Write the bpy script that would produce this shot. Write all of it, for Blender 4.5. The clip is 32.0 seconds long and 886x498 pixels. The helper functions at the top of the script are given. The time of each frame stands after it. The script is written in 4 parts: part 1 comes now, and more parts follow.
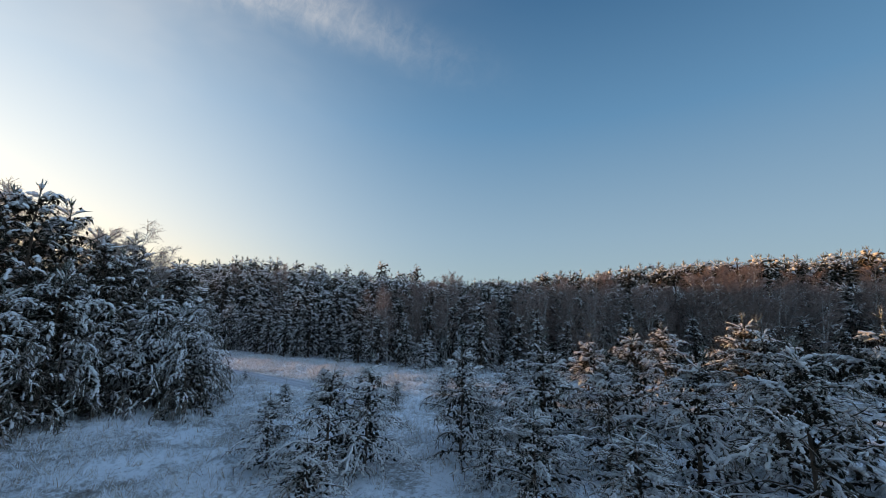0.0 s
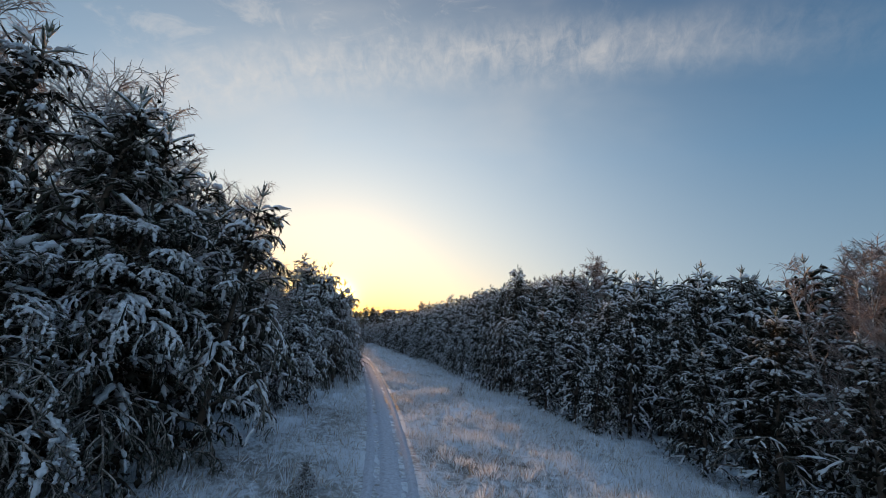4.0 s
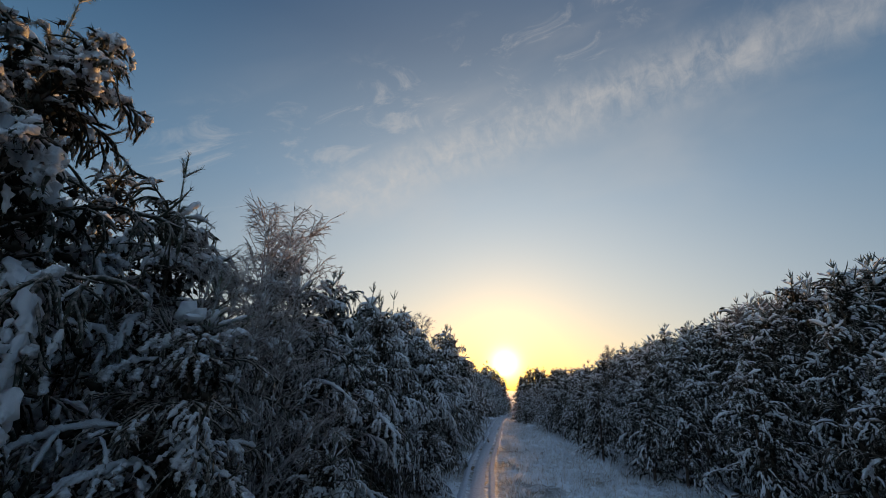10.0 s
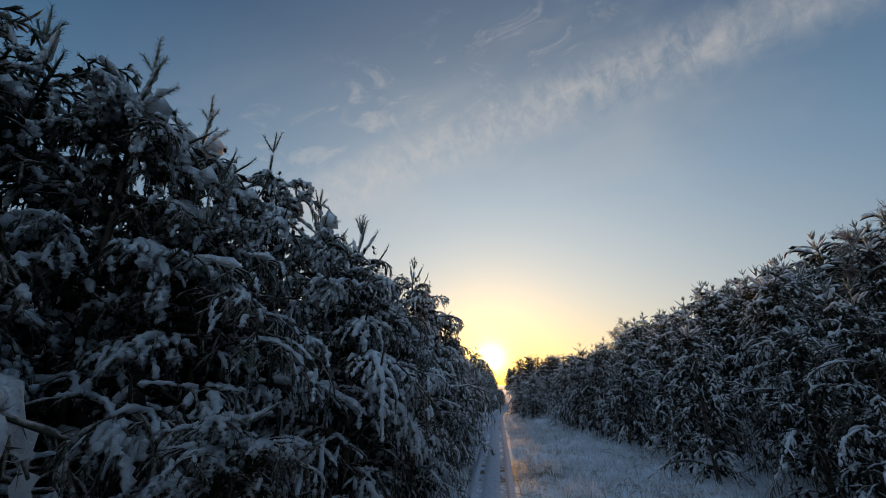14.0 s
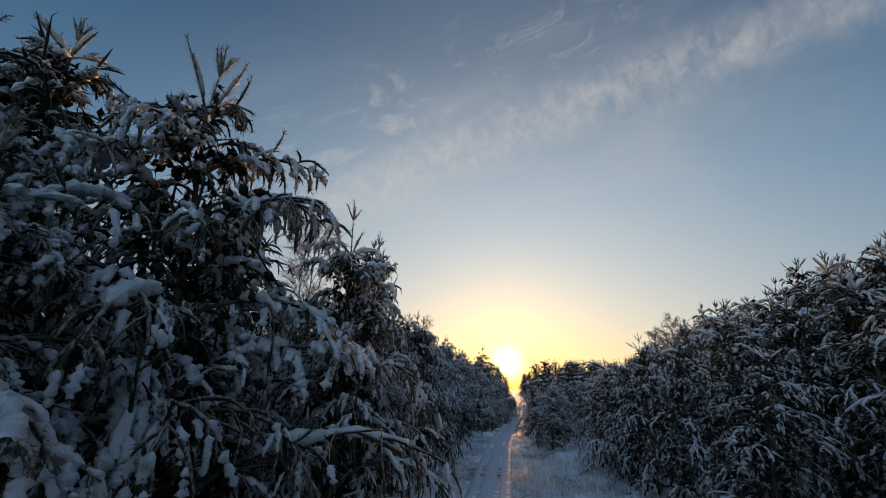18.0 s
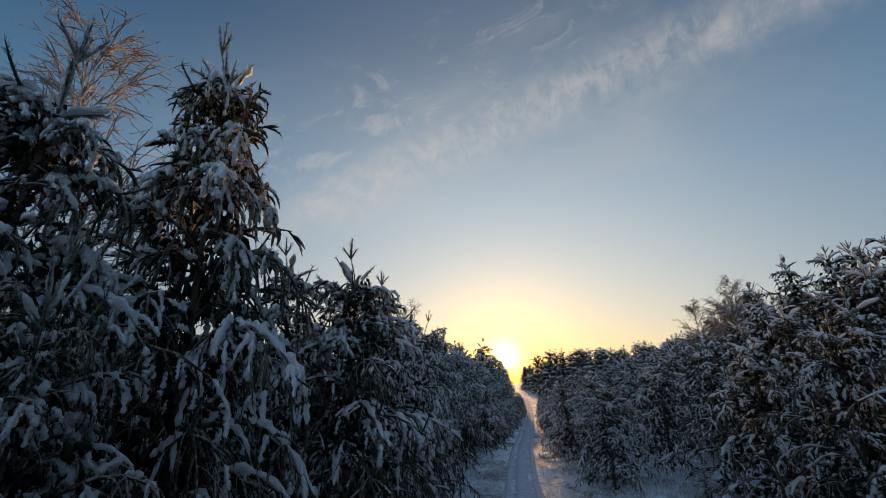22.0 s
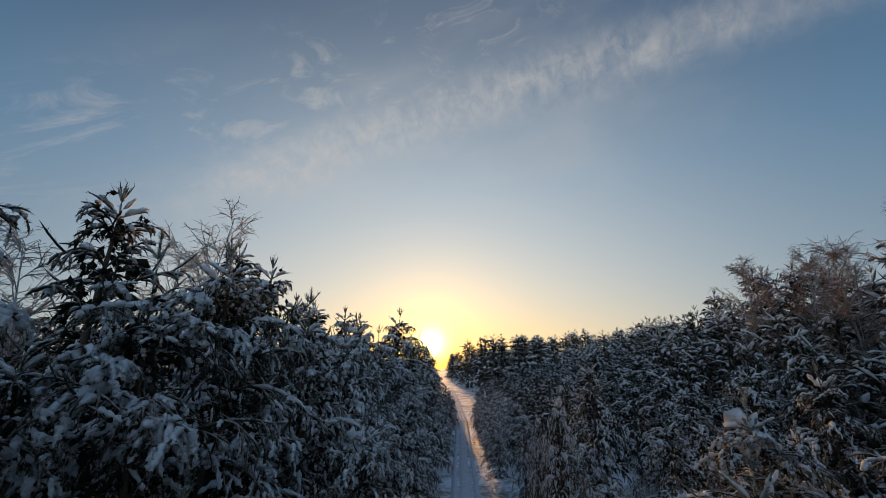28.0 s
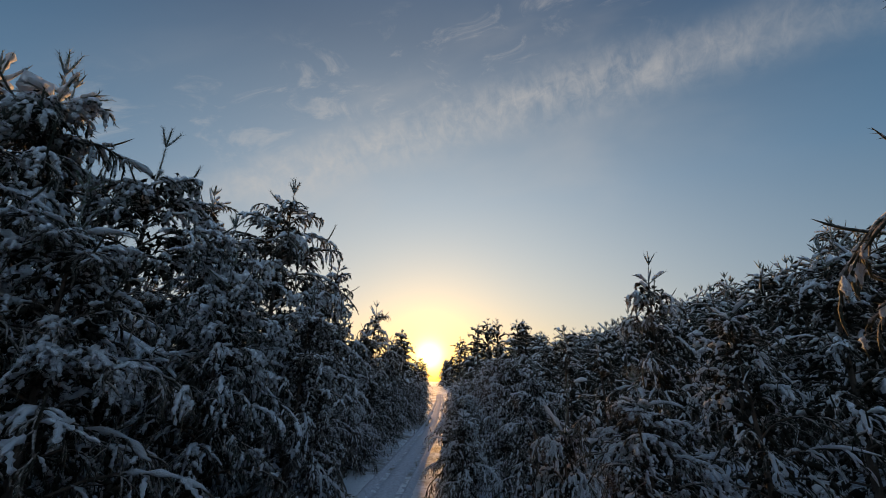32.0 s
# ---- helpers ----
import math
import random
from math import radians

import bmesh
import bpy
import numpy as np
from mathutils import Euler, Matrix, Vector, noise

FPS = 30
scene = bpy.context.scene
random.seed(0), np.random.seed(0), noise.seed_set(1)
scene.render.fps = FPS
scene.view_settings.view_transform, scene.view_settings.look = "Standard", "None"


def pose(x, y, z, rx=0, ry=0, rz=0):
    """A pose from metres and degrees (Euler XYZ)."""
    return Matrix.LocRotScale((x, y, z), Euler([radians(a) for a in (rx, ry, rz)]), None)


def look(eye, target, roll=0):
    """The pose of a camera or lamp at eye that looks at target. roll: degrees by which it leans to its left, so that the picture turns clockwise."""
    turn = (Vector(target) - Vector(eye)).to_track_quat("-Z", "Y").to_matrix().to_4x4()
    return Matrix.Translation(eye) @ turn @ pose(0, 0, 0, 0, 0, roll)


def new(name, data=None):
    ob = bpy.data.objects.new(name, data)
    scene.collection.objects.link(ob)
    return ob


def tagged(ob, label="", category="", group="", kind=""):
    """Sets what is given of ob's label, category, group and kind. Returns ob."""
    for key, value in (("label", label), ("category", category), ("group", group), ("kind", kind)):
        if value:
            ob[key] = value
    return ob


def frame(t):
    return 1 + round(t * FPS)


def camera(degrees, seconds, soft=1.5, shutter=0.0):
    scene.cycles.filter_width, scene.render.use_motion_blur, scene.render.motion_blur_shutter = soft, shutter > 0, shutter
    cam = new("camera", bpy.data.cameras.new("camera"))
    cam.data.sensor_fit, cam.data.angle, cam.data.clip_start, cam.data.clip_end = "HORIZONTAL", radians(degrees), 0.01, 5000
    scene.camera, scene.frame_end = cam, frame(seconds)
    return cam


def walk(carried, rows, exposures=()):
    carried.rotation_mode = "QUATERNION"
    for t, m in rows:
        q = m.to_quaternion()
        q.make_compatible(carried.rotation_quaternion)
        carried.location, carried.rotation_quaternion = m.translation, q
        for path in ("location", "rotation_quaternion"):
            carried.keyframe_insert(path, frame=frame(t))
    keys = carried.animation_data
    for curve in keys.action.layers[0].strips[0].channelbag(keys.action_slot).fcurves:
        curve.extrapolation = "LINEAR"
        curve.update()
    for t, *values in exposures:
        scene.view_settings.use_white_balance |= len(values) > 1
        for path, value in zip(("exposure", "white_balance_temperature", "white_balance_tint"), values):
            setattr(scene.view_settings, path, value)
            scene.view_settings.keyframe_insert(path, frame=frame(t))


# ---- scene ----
cam = camera(94.5, 32.0, soft=0.7)
PATH = [
    (0, (-13.60, -5.51, 2.82), (-4.85, -0.90, 4.28), 0.9),
    (0.5, (-12.07, -4.64, 2.73), (-3.60, 0.47, 4.23), 3.1),
    (1, (-10.55, -3.71, 2.60), (-2.24, 1.67, 4.08), 2.3),
    (1.5, (-9.05, -2.69, 2.45), (-0.92, 2.96, 3.88), 1.3),
    (2, (-7.60, -1.58, 2.28), (0.03, 4.72, 3.71), 0.9),
    (2.5, (-6.20, -0.39, 2.11), (0.29, 7.00, 3.90), 3.4),
    (3, (-4.89, 0.88, 1.98), (-0.06, 9.33, 4.24), 6.8),
    (3.5, (-3.69, 2.20, 1.90), (-0.19, 11.33, 3.98), 6.2),
    (5.5, (-1.30, 8.37, 1.97), (-1.79, 18.16, 3.92), 10.2),
    (6, (-1.04, 10.00, 1.97), (-1.79, 19.73, 4.18), 7.3),
    (6.5, (-0.84, 11.61, 1.95), (-1.59, 21.26, 4.46), 5.3),
    (7, (-0.70, 13.16, 1.90), (-1.58, 22.77, 4.51), 4.6),
    (7.5, (-0.59, 14.61, 1.84), (-1.63, 24.20, 4.50), 4.2),
    (8, (-0.51, 15.97, 1.80), (-1.79, 25.45, 4.73), 4.1),
    (8.5, (-0.46, 17.27, 1.81), (-1.86, 26.69, 4.87), 3.4),
    (9, (-0.44, 18.52, 1.84), (-1.81, 27.94, 4.92), 2.4),
    (9.5, (-0.44, 19.67, 1.86), (-1.93, 29.03, 5.05), 3.2),
    (10, (-0.47, 20.68, 1.87), (-1.99, 30.04, 5.05), 3.3),
    (10.5, (-0.52, 21.62, 1.86), (-2.05, 30.98, 5.05), 2.7),
    (11, (-0.59, 22.53, 1.85), (-2.11, 31.89, 5.04), 2.3),
    (11.5, (-0.65, 23.42, 1.81), (-2.24, 32.77, 4.98), 2.6),
    (12, (-0.73, 24.26, 1.74), (-2.31, 33.61, 4.94), 2.1),
    (12.5, (-0.81, 25.07, 1.67), (-2.18, 34.47, 4.80), 0.9),
    (13, (-0.89, 25.82, 1.60), (-2.13, 35.25, 4.69), 0.1),
    (13.5, (-0.96, 26.52, 1.54), (-2.14, 35.95, 4.65), 0.1),
    (14, (-1.02, 27.20, 1.49), (-2.10, 36.63, 4.63), 0.1),
    (14.5, (-1.04, 27.86, 1.47), (-1.99, 37.31, 4.60), -0.6),
    (15, (-1.05, 28.49, 1.46), (-1.85, 37.95, 4.62), -1.6),
    (15.5, (-1.05, 29.06, 1.47), (-1.84, 38.53, 4.60), -1.5),
    (17.5, (-0.65, 32.50, 1.76), (-1.86, 41.90, 4.96), 1.0),
    (18, (-0.60, 33.16, 1.74), (-2.09, 42.53, 4.94), 1.9),
    (18.5, (-0.58, 33.84, 1.76), (-2.20, 43.19, 4.92), 1.7),
    (19, (-0.61, 34.51, 1.74), (-2.30, 43.85, 4.90), 1.7),
    (19.5, (-0.68, 35.17, 1.73), (-2.40, 44.47, 4.95), 1.5),
    (20, (-0.77, 35.83, 1.74), (-2.45, 45.16, 4.94), 0.5),
    (20.5, (-0.88, 36.50, 1.78), (-2.38, 45.87, 4.94), -1.4),
    (21, (-0.97, 37.18, 1.84), (-2.37, 46.56, 5.00), -1.8),
    (21.5, (-1.05, 37.85, 1.89), (-2.39, 47.24, 5.04), -1.6),
    (22, (-1.11, 38.50, 1.93), (-2.41, 47.91, 5.08), -1.5),
    (22.5, (-1.17, 39.18, 1.96), (-2.50, 48.61, 5.01), -1.1),
    (23, (-1.22, 39.87, 1.96), (-2.55, 49.32, 4.95), -0.9),
    (23.5, (-1.25, 40.59, 1.96), (-2.54, 50.07, 4.88), -0.4),
    (24, (-1.29, 41.34, 1.96), (-2.56, 50.81, 4.92), -0.3),
    (24.5, (-1.35, 42.13, 2.03), (-2.50, 51.60, 5.01), -0.7),
    (25, (-1.43, 42.93, 2.17), (-2.27, 52.48, 5.03), -1.4),
    (25.5, (-1.51, 43.75, 2.29), (-2.17, 53.37, 4.94), -0.8),
    (26, (-1.58, 44.60, 2.42), (-2.04, 54.21, 5.15), -1.9),
    (26.5, (-1.69, 45.52, 2.57), (-1.78, 55.17, 5.20), -2.7),
    (28.5, (-0.97, 49.83, 2.38), (-0.63, 59.41, 5.25), -0.2),
    (29, (-0.84, 50.92, 2.32), (-0.47, 60.49, 5.21), -0.1),
    (29.5, (-0.69, 51.99, 2.23), (-0.32, 61.55, 5.14), 0.3),
    (30, (-0.51, 53.03, 2.08), (-0.18, 62.56, 5.09), 0.3),
    (30.5, (-0.32, 54.02, 1.91), (0.04, 63.56, 4.88), 0.8),
    (31, (-0.07, 54.94, 1.67), (0.16, 64.47, 4.69), 2.7),
    (31.5, (0.17, 55.85, 1.35), (0.34, 65.37, 4.42), 2.2),
    (32, (0.35, 56.81, 0.97), (0.61, 66.32, 4.05), 1.1),
]
EXPOSURES = [(0, 0.45), (2.2, 0.4), (4.5, 0.12), (6.0, 0.04), (9.0, -0.12), (26.5, -0.14), (29.0, -0.24), (32.0, -0.22)]
walk(cam, [(t, look(eye, target, roll)) for t, eye, target, roll in PATH], EXPOSURES)

# ---- sky, sun ----
SUN_EL = radians(3.3)
SUN_DIR = Vector((0, math.cos(SUN_EL), math.sin(SUN_EL)))


def heading(az, el):
    """Unit vector; az in degrees to the left of the trail, el above the horizon."""
    a, e = radians(az), radians(el)
    return Vector((-math.sin(a) * math.cos(e), math.cos(a) * math.cos(e), math.sin(e)))


world = bpy.data.worlds.new("winter_sky")
world.use_nodes = True
scene.world = world
wt = world.node_tree
wn, wl = wt.nodes, wt.links


def wmath(op, a, b=None, c=None, clamp=False):
    n = wn.new("ShaderNodeMath")
    n.operation, n.use_clamp = op, clamp
    for i, v in enumerate((a, b, c)):
        if v is None:
            continue
        if isinstance(v, (int, float)):
            n.inputs[i].default_value = v
        else:
            wl.new(v, n.inputs[i])
    return n.outputs[0]


def wdot(v):
    n = wn.new("ShaderNodeVectorMath")
    n.operation = "DOT_PRODUCT"
    wl.new(coord.outputs["Generated"], n.inputs[0])
    n.inputs[1].default_value = v
    return n.outputs["Value"]


def wadd(base, colour, factor, mode="ADD"):
    n = wn.new("ShaderNodeMix")
    n.data_type, n.blend_type, n.clamp_factor = "RGBA", mode, mode == "MIX"
    wl.new(base, n.inputs[6])
    n.inputs[7].default_value = (*colour, 1)
    if isinstance(factor, (int, float)):
        n.inputs[0].default_value = factor
    else:
        wl.new(factor, n.inputs[0])
    return n.outputs[2]


coord = wn.new("ShaderNodeTexCoord")
sky = wn.new("ShaderNodeTexSky")
sky.sky_type, sky.sun_disc = "NISHITA", False
sky.sun_elevation, sky.sun_rotation = SUN_EL, 0.0
sky.altitude, sky.air_density, sky.dust_density, sky.ozone_density = 150, 1.0, 0.4, 5.0
out = wadd(sky.outputs[0], (0.22, 0.24, 0.26), 1.0, "MULTIPLY")
# clear winter air: blue overhead, pale towards the horizon
height = wn.new("ShaderNodeValToRGB")
wl.new(wmath("MAXIMUM", wdot((0, 0, 1)), 0.0), height.inputs[0])
while len(height.color_ramp.elements) < 5:
    height.color_ramp.elements.new(0.5)
for e, (p, c) in zip(height.color_ramp.elements, ((0.0, (0.29, 0.36, 0.375)), (0.17, (0.214, 0.304, 0.368)), (0.42, (0.093, 0.199, 0.314)), (0.7, (0.027, 0.084, 0.170)), (1.0, (0.014, 0.055, 0.135)))):
    e.position, e.color = p, (*c, 1)
clear = wn.new("ShaderNodeMix")
clear.data_type, clear.blend_type, clear.clamp_factor = "RGBA", "ADD", False
clear.inputs[0].default_value = 8.0
wl.new(out, clear.inputs[6])
wl.new(height.outputs[0], clear.inputs[7])
out = clear.outputs[2]
# warm light round the low sun
toward = wmath("MAXIMUM", wdot(tuple(SUN_DIR)), 0.0)
flat = wmath("POWER", wmath("SUBTRACT", 1.0, wmath("MAXIMUM", wdot((0, 0, 1)), 0.0), clamp=True), 9.0)
out = wadd(out, (4.15, 3.9, 3.2), wmath("POWER", toward, 4.4))
low = wmath("POWER", wmath("SUBTRACT", 1.0, wmath("MAXIMUM", wdot((0, 0, 1)), 0.0), clamp=True), 3.0)
out = wadd(out, (3.0, 1.6, 0.0), wmath("MULTIPLY", low, wmath("POWER", toward, 12.0)))
out = wadd(out, (6.2, 2.9, 0.0), wmath("MULTIPLY", flat, wmath("POWER", toward, 5.0)))
out = wadd(out, (0.88, 0.62, 0.16), wmath("MULTIPLY", flat, wmath("POWER", toward, 7.0)), "MULTIPLY")
out = wadd(out, (4.4, 2.1, 0.0), wmath("POWER", toward, 70.0))
out = wadd(out, (15.0, 8.5, 1.0), wmath("POWER", toward, 500.0))
out = wadd(out, (34.0, 25.0, 11.0), wmath("POWER", toward, 2600.0))
# added bluish glow in the unseen sky behind the camera, brightens the snow
fill_behind = wmath("MAXIMUM", wmath("SUBTRACT", wdot((-0.14, -0.80, 0.58)), 0.5), 0.0)
out = wadd(out, (7.2, 10.0, 14.0), fill_behind)
# one long band of ribbed cirrus across the sky, with small tufts above it
end_a, end_b = heading(14, 27), heading(-66, 30)
across_v = end_b.cross(end_a).normalized()
mid_v = (end_a + end_b).normalized()
along_v = across_v.cross(mid_v).normalized()
across, along, mid = wdot(tuple(across_v)), wdot(tuple(along_v)), wdot(tuple(mid_v))
pos = wn.new("ShaderNodeCombineXYZ")
wl.new(along, pos.inputs[0])
wl.new(across, pos.inputs[1])


def wnoise(scale_xyz, detail, rough, distort=0.0, rot=0.0):
    m = wn.new("ShaderNodeMapping")
    m.inputs["Scale"].default_value = scale_xyz
    m.inputs["Rotation"].default_value = (0, 0, rot)
    wl.new(pos.outputs[0], m.inputs[0])
    n = wn.new("ShaderNodeTexNoise")
    n.inputs["Scale"].default_value, n.inputs["Detail"].default_value = 1.0, detail
    n.inputs["Roughness"].default_value, n.inputs["Distortion"].default_value = rough, distort
    wl.new(m.outputs[0], n.inputs["Vector"])
    return n.outputs["Fac"]


def wstep(v, a, b):
    n = wn.new("ShaderNodeMapRange")
    n.interpolation_type = "SMOOTHSTEP"
    wl.new(v, n.inputs[0])
    n.inputs[1].default_value, n.inputs[2].default_value = min(a, b), max(a, b)
    if a > b:
        n.inputs[3].default_value, n.inputs[4].default_value = 1.0, 0.0
    return n.outputs[0]


wobble = wmath("MULTIPLY_ADD", wnoise((2.2, 2.2, 1), 3, 0.5), 0.09, -0.045)
band = wmath("ABSOLUTE", wmath("SUBTRACT", wmath("ADD", across, wobble), 0.04))
core = wstep(band, 0.09, 0.0)
ribs = wstep(wnoise((34, 22, 1), 6, 0.65, 0.5, 0.9), 0.30, 0.78)
soft = wstep(wnoise((7, 12, 1), 5, 0.6, 0.4), 0.30, 0.75)
ends = wmath("MULTIPLY", wstep(along, 0.9, 0.66), wstep(along, -0.7, 0.12))
ends = wmath("MULTIPLY", ends, wstep(mid, 0.0, 0.2))
cloud = wmath("MULTIPLY", wmath("MULTIPLY", core, ends), wmath("MULTIPLY_ADD", ribs, 0.55, wmath("MULTIPLY", soft, 0.45)))
tuft_zone = wmath("MULTIPLY", wstep(across, 0.05, 0.12), wstep(across, 0.33, 0.2))
tuft_zone = wmath("MULTIPLY", tuft_zone, wmath("MULTIPLY", wstep(along, -0.25, 0.1), wstep(mid, 0.1, 0.3)))
tufts = wmath("MULTIPLY", wstep(wnoise((9, 15, 1), 6, 0.65, 0.8, -0.4), 0.52, 0.74), tuft_zone)
veil = wmath("MULTIPLY", wstep(wnoise((2.5, 5, 1), 4, 0.55, 0.3), 0.42, 0.8), wmath("MULTIPLY", wstep(band, 0.4, 0.08), ends))
cover = wmath("ADD", wmath("MULTIPLY", cloud, 0.66), wmath("ADD", wmath("MULTIPLY", tufts, 0.32), wmath("MULTIPLY", veil, 0.22)), clamp=True)
out = wadd(out, (5.8, 5.4, 5.0), cover, "MIX")
background = wn["Background"]
wl.new(out, background.inputs[0])
background.inputs[1].default_value = 0.12

sun_data = bpy.data.lights.new("sun", "SUN")
sun_data.energy, sun_data.angle, sun_data.color = 4.6, radians(0.6), (1.0, 0.52, 0.18)
sun = new("sun", sun_data)
sun.matrix_world = look(tuple(SUN_DIR * 300), (0, 0, 0))


# ---- materials ----
def material(name):
    m = bpy.data.materials.new(name)
    m.use_nodes = True
    return m, m.node_tree.nodes, m.node_tree.links, m.node_tree.nodes["Principled BSDF"]


def noise_node(n, l, scale, detail=4, rough=0.55, stretch=None):
    c = n.new("ShaderNodeTexCoord")
    t = n.new("ShaderNodeTexNoise")
    t.inputs["Scale"].default_value, t.inputs["Detail"].default_value, t.inputs["Roughness"].default_value = scale, detail, rough
    if stretch:
        m = n.new("ShaderNodeMapping")
        m.inputs["Scale"].default_value = stretch
        l.new(c.outputs["Object"], m.inputs[0])
        l.new(m.outputs[0], t.inputs["Vector"])
    else:
        l.new(c.outputs["Object"], t.inputs["Vector"])
    return t.outputs["Fac"]


def ramp(n, l, fac, stops):
    r = n.new("ShaderNodeValToRGB")
    while len(r.color_ramp.elements) < len(stops):
        r.color_ramp.elements.new(0.5)
    for e, (p, c) in zip(r.color_ramp.elements, stops):
        e.position, e.color = p, (*c, 1)
    l.new(fac, r.inputs[0])
    return r.outputs[0]


def bump(n, l, fac, strength, distance, bsdf):
    b = n.new("ShaderNodeBump")
    b.inputs["Strength"].default_value, b.inputs["Distance"].default_value = strength, distance
    l.new(fac, b.inputs["Height"])
    l.new(b.outputs[0], bsdf.inputs["Normal"])


def see_through(n, l, bsdf, colour, share):
    """Mixes some light through the body into the surface."""
    t = n.new("ShaderNodeBsdfTranslucent")
    if isinstance(colour, tuple):
        t.inputs[0].default_value = (*colour, 1)
    else:
        l.new(colour, t.inputs[0])
    x = n.new("ShaderNodeMixShader")
    x.inputs[0].default_value = share
    l.new(bsdf.outputs[0], x.inputs[1])
    l.new(t.outputs[0], x.inputs[2])
    l.new(x.outputs[0], n["Material Output"].inputs["Surface"])


def mix_colour(n, l, fac, a, b):
    x = n.new("ShaderNodeMix")
    x.data_type = "RGBA"
    l.new(fac, x.inputs[0])
    for i, v in ((6, a), (7, b)):
        if isinstance(v, tuple):
            x.inputs[i].default_value = (*v, 1)
        else:
            l.new(v, x.inputs[i])
    return x.outputs[2]


# snow lying on branches
SNOW, n, l, b = material("snow_on_branches")
fine = noise_node(n, l, 90, 5, 0.7)
tone = ramp(n, l, noise_node(n, l, 9, 3), [(0.3, (0.80, 0.80, 0.81)), (0.7, (0.93, 0.93, 0.94))])
l.new(tone, b.inputs["Base Color"])
b.inputs["Roughness"].default_value = 0.7
b.inputs["Specular IOR Level"].default_value = 0.2
bump(n, l, fine, 0.9, 0.02, b)
see_through(n, l, b, (0.90, 0.88, 0.86), 0.22)

# pine needles, rimed, with snow caught where they face up
NEEDLE, n, l, b = material("pine_needles")
rnd = n.new("ShaderNodeObjectInfo")
green = ramp(n, l, rnd.outputs["Random"], [(0.0, (0.026, 0.034, 0.020)), (0.5, (0.040, 0.042, 0.024)), (1.0, (0.055, 0.045, 0.026))])
geo = n.new("ShaderNodeNewGeometry")
xyz = n.new("ShaderNodeSeparateXYZ")
l.new(geo.outputs["Normal"], xyz.inputs[0])
settle = n.new("ShaderNodeMath")
settle.operation = "MULTIPLY_ADD"
l.new(xyz.outputs["Z"], settle.inputs[0])
settle.inputs[1].default_value = 0.22
l.new(noise_node(n, l, 38, 5, 0.7), settle.inputs[2])
rime = ramp(n, l, settle.outputs[0], [(0.50, (0, 0, 0)), (0.74, (1, 1, 1))])
tone = mix_colour(n, l, rime, green, (0.50, 0.42, 0.37))
l.new(tone, b.inputs["Base Color"])
b.inputs["Roughness"].default_value = 0.7
see_through(n, l, b, tone, 0.35)

# needles deep in the crown: snow-free, with the crown's shade put into their colour
INNER_SHADE, n, l, b = material("shade_dark_inner_needles")
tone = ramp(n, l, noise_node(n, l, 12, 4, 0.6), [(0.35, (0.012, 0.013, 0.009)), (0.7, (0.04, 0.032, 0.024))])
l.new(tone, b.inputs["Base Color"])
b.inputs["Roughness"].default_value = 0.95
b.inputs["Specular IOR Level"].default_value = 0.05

# shoots of the tree tops, thick with hoar frost
SHOOT, n, l, b = material("frosted_shoots")
rime = ramp(n, l, noise_node(n, l, 30, 4), [(0.40, (0, 0, 0)), (0.65, (1, 1, 1))])
tone = mix_colour(n, l, rime, (0.06, 0.075, 0.035), (0.45, 0.45, 0.44))
l.new(tone, b.inputs["Base Color"])
b.inputs["Roughness"].default_value = 0.65
see_through(n, l, b, tone, 0.2)

# bark and twigs of the pines
BARK, n, l, b = material("pine_bark")
grain = noise_node(n, l, 16, 6, 0.65, stretch=(1, 1, 0.3))
l.new(ramp(n, l, grain, [(0.3, (0.035, 0.026, 0.020)), (0.6, (0.11, 0.075, 0.05)), (0.8, (0.25, 0.22, 0.20))]), b.inputs["Base Color"])
b.inputs["Roughness"].default_value = 0.9
bump(n, l, grain, 0.7, 0.01, b)

# birch stems, and their rimed twigs
BIRCH, n, l, b = material("birch_bark")
grain = noise_node(n, l, 7, 6, 0.7, stretch=(1, 1, 3))
l.new(ramp(n, l, grain, [(0.36, (0.05, 0.04, 0.035)), (0.5, (0.42, 0.39, 0.36)), (0.7, (0.62, 0.60, 0.57))]), b.inputs["Base Color"])
b.inputs["Roughness"].default_value = 0.8
TWIG, n, l, b = material("rimed_birch_twigs")
tone = ramp(n, l, noise_node(n, l, 8, 4), [(0.35, (0.20, 0.15, 0.13)), (0.62, (0.78, 0.73, 0.70))])
l.new(tone, b.inputs["Base Color"])
b.inputs["Roughness"].default_value = 0.8
see_through(n, l, b, tone, 0.4)

BROWN_TWIG, n, l, b = material("brown_birch_twigs")
tone = ramp(n, l, noise_node(n, l, 6, 4), [(0.35, (0.17, 0.115, 0.095)), (0.65, (0.46, 0.36, 0.32))])
l.new(tone, b.inputs["Base Color"])
b.inputs["Roughness"].default_value = 0.85
see_through(n, l, b, tone, 0.25)

# snow on the ground, thin over heath and grass
GROUND, n, l, b = material("snow_on_heath")
big = noise_node(n, l, 0.55, 5, 0.6)
small = noise_node(n, l, 9, 7, 0.72)
mixed = n.new("ShaderNodeMath")
mixed.operation = "MULTIPLY_ADD"
l.new(small, mixed.inputs[0])
mixed.inputs[1].default_value = 0.75
where = n.new("ShaderNodeSeparateXYZ")
l.new(n.new("ShaderNodeTexCoord").outputs["Object"], where.inputs[0])
deeper = n.new("ShaderNodeMapRange")  # more snow in the open clearing
for i, v in enumerate((4.0, 15.0, 0.01, 0.0)):
    deeper.inputs[i + 1].default_value = v
l.new(where.outputs["Y"], deeper.inputs[0])
depth = n.new("ShaderNodeMath")
depth.operation = "ADD"
l.new(big, depth.inputs[0])
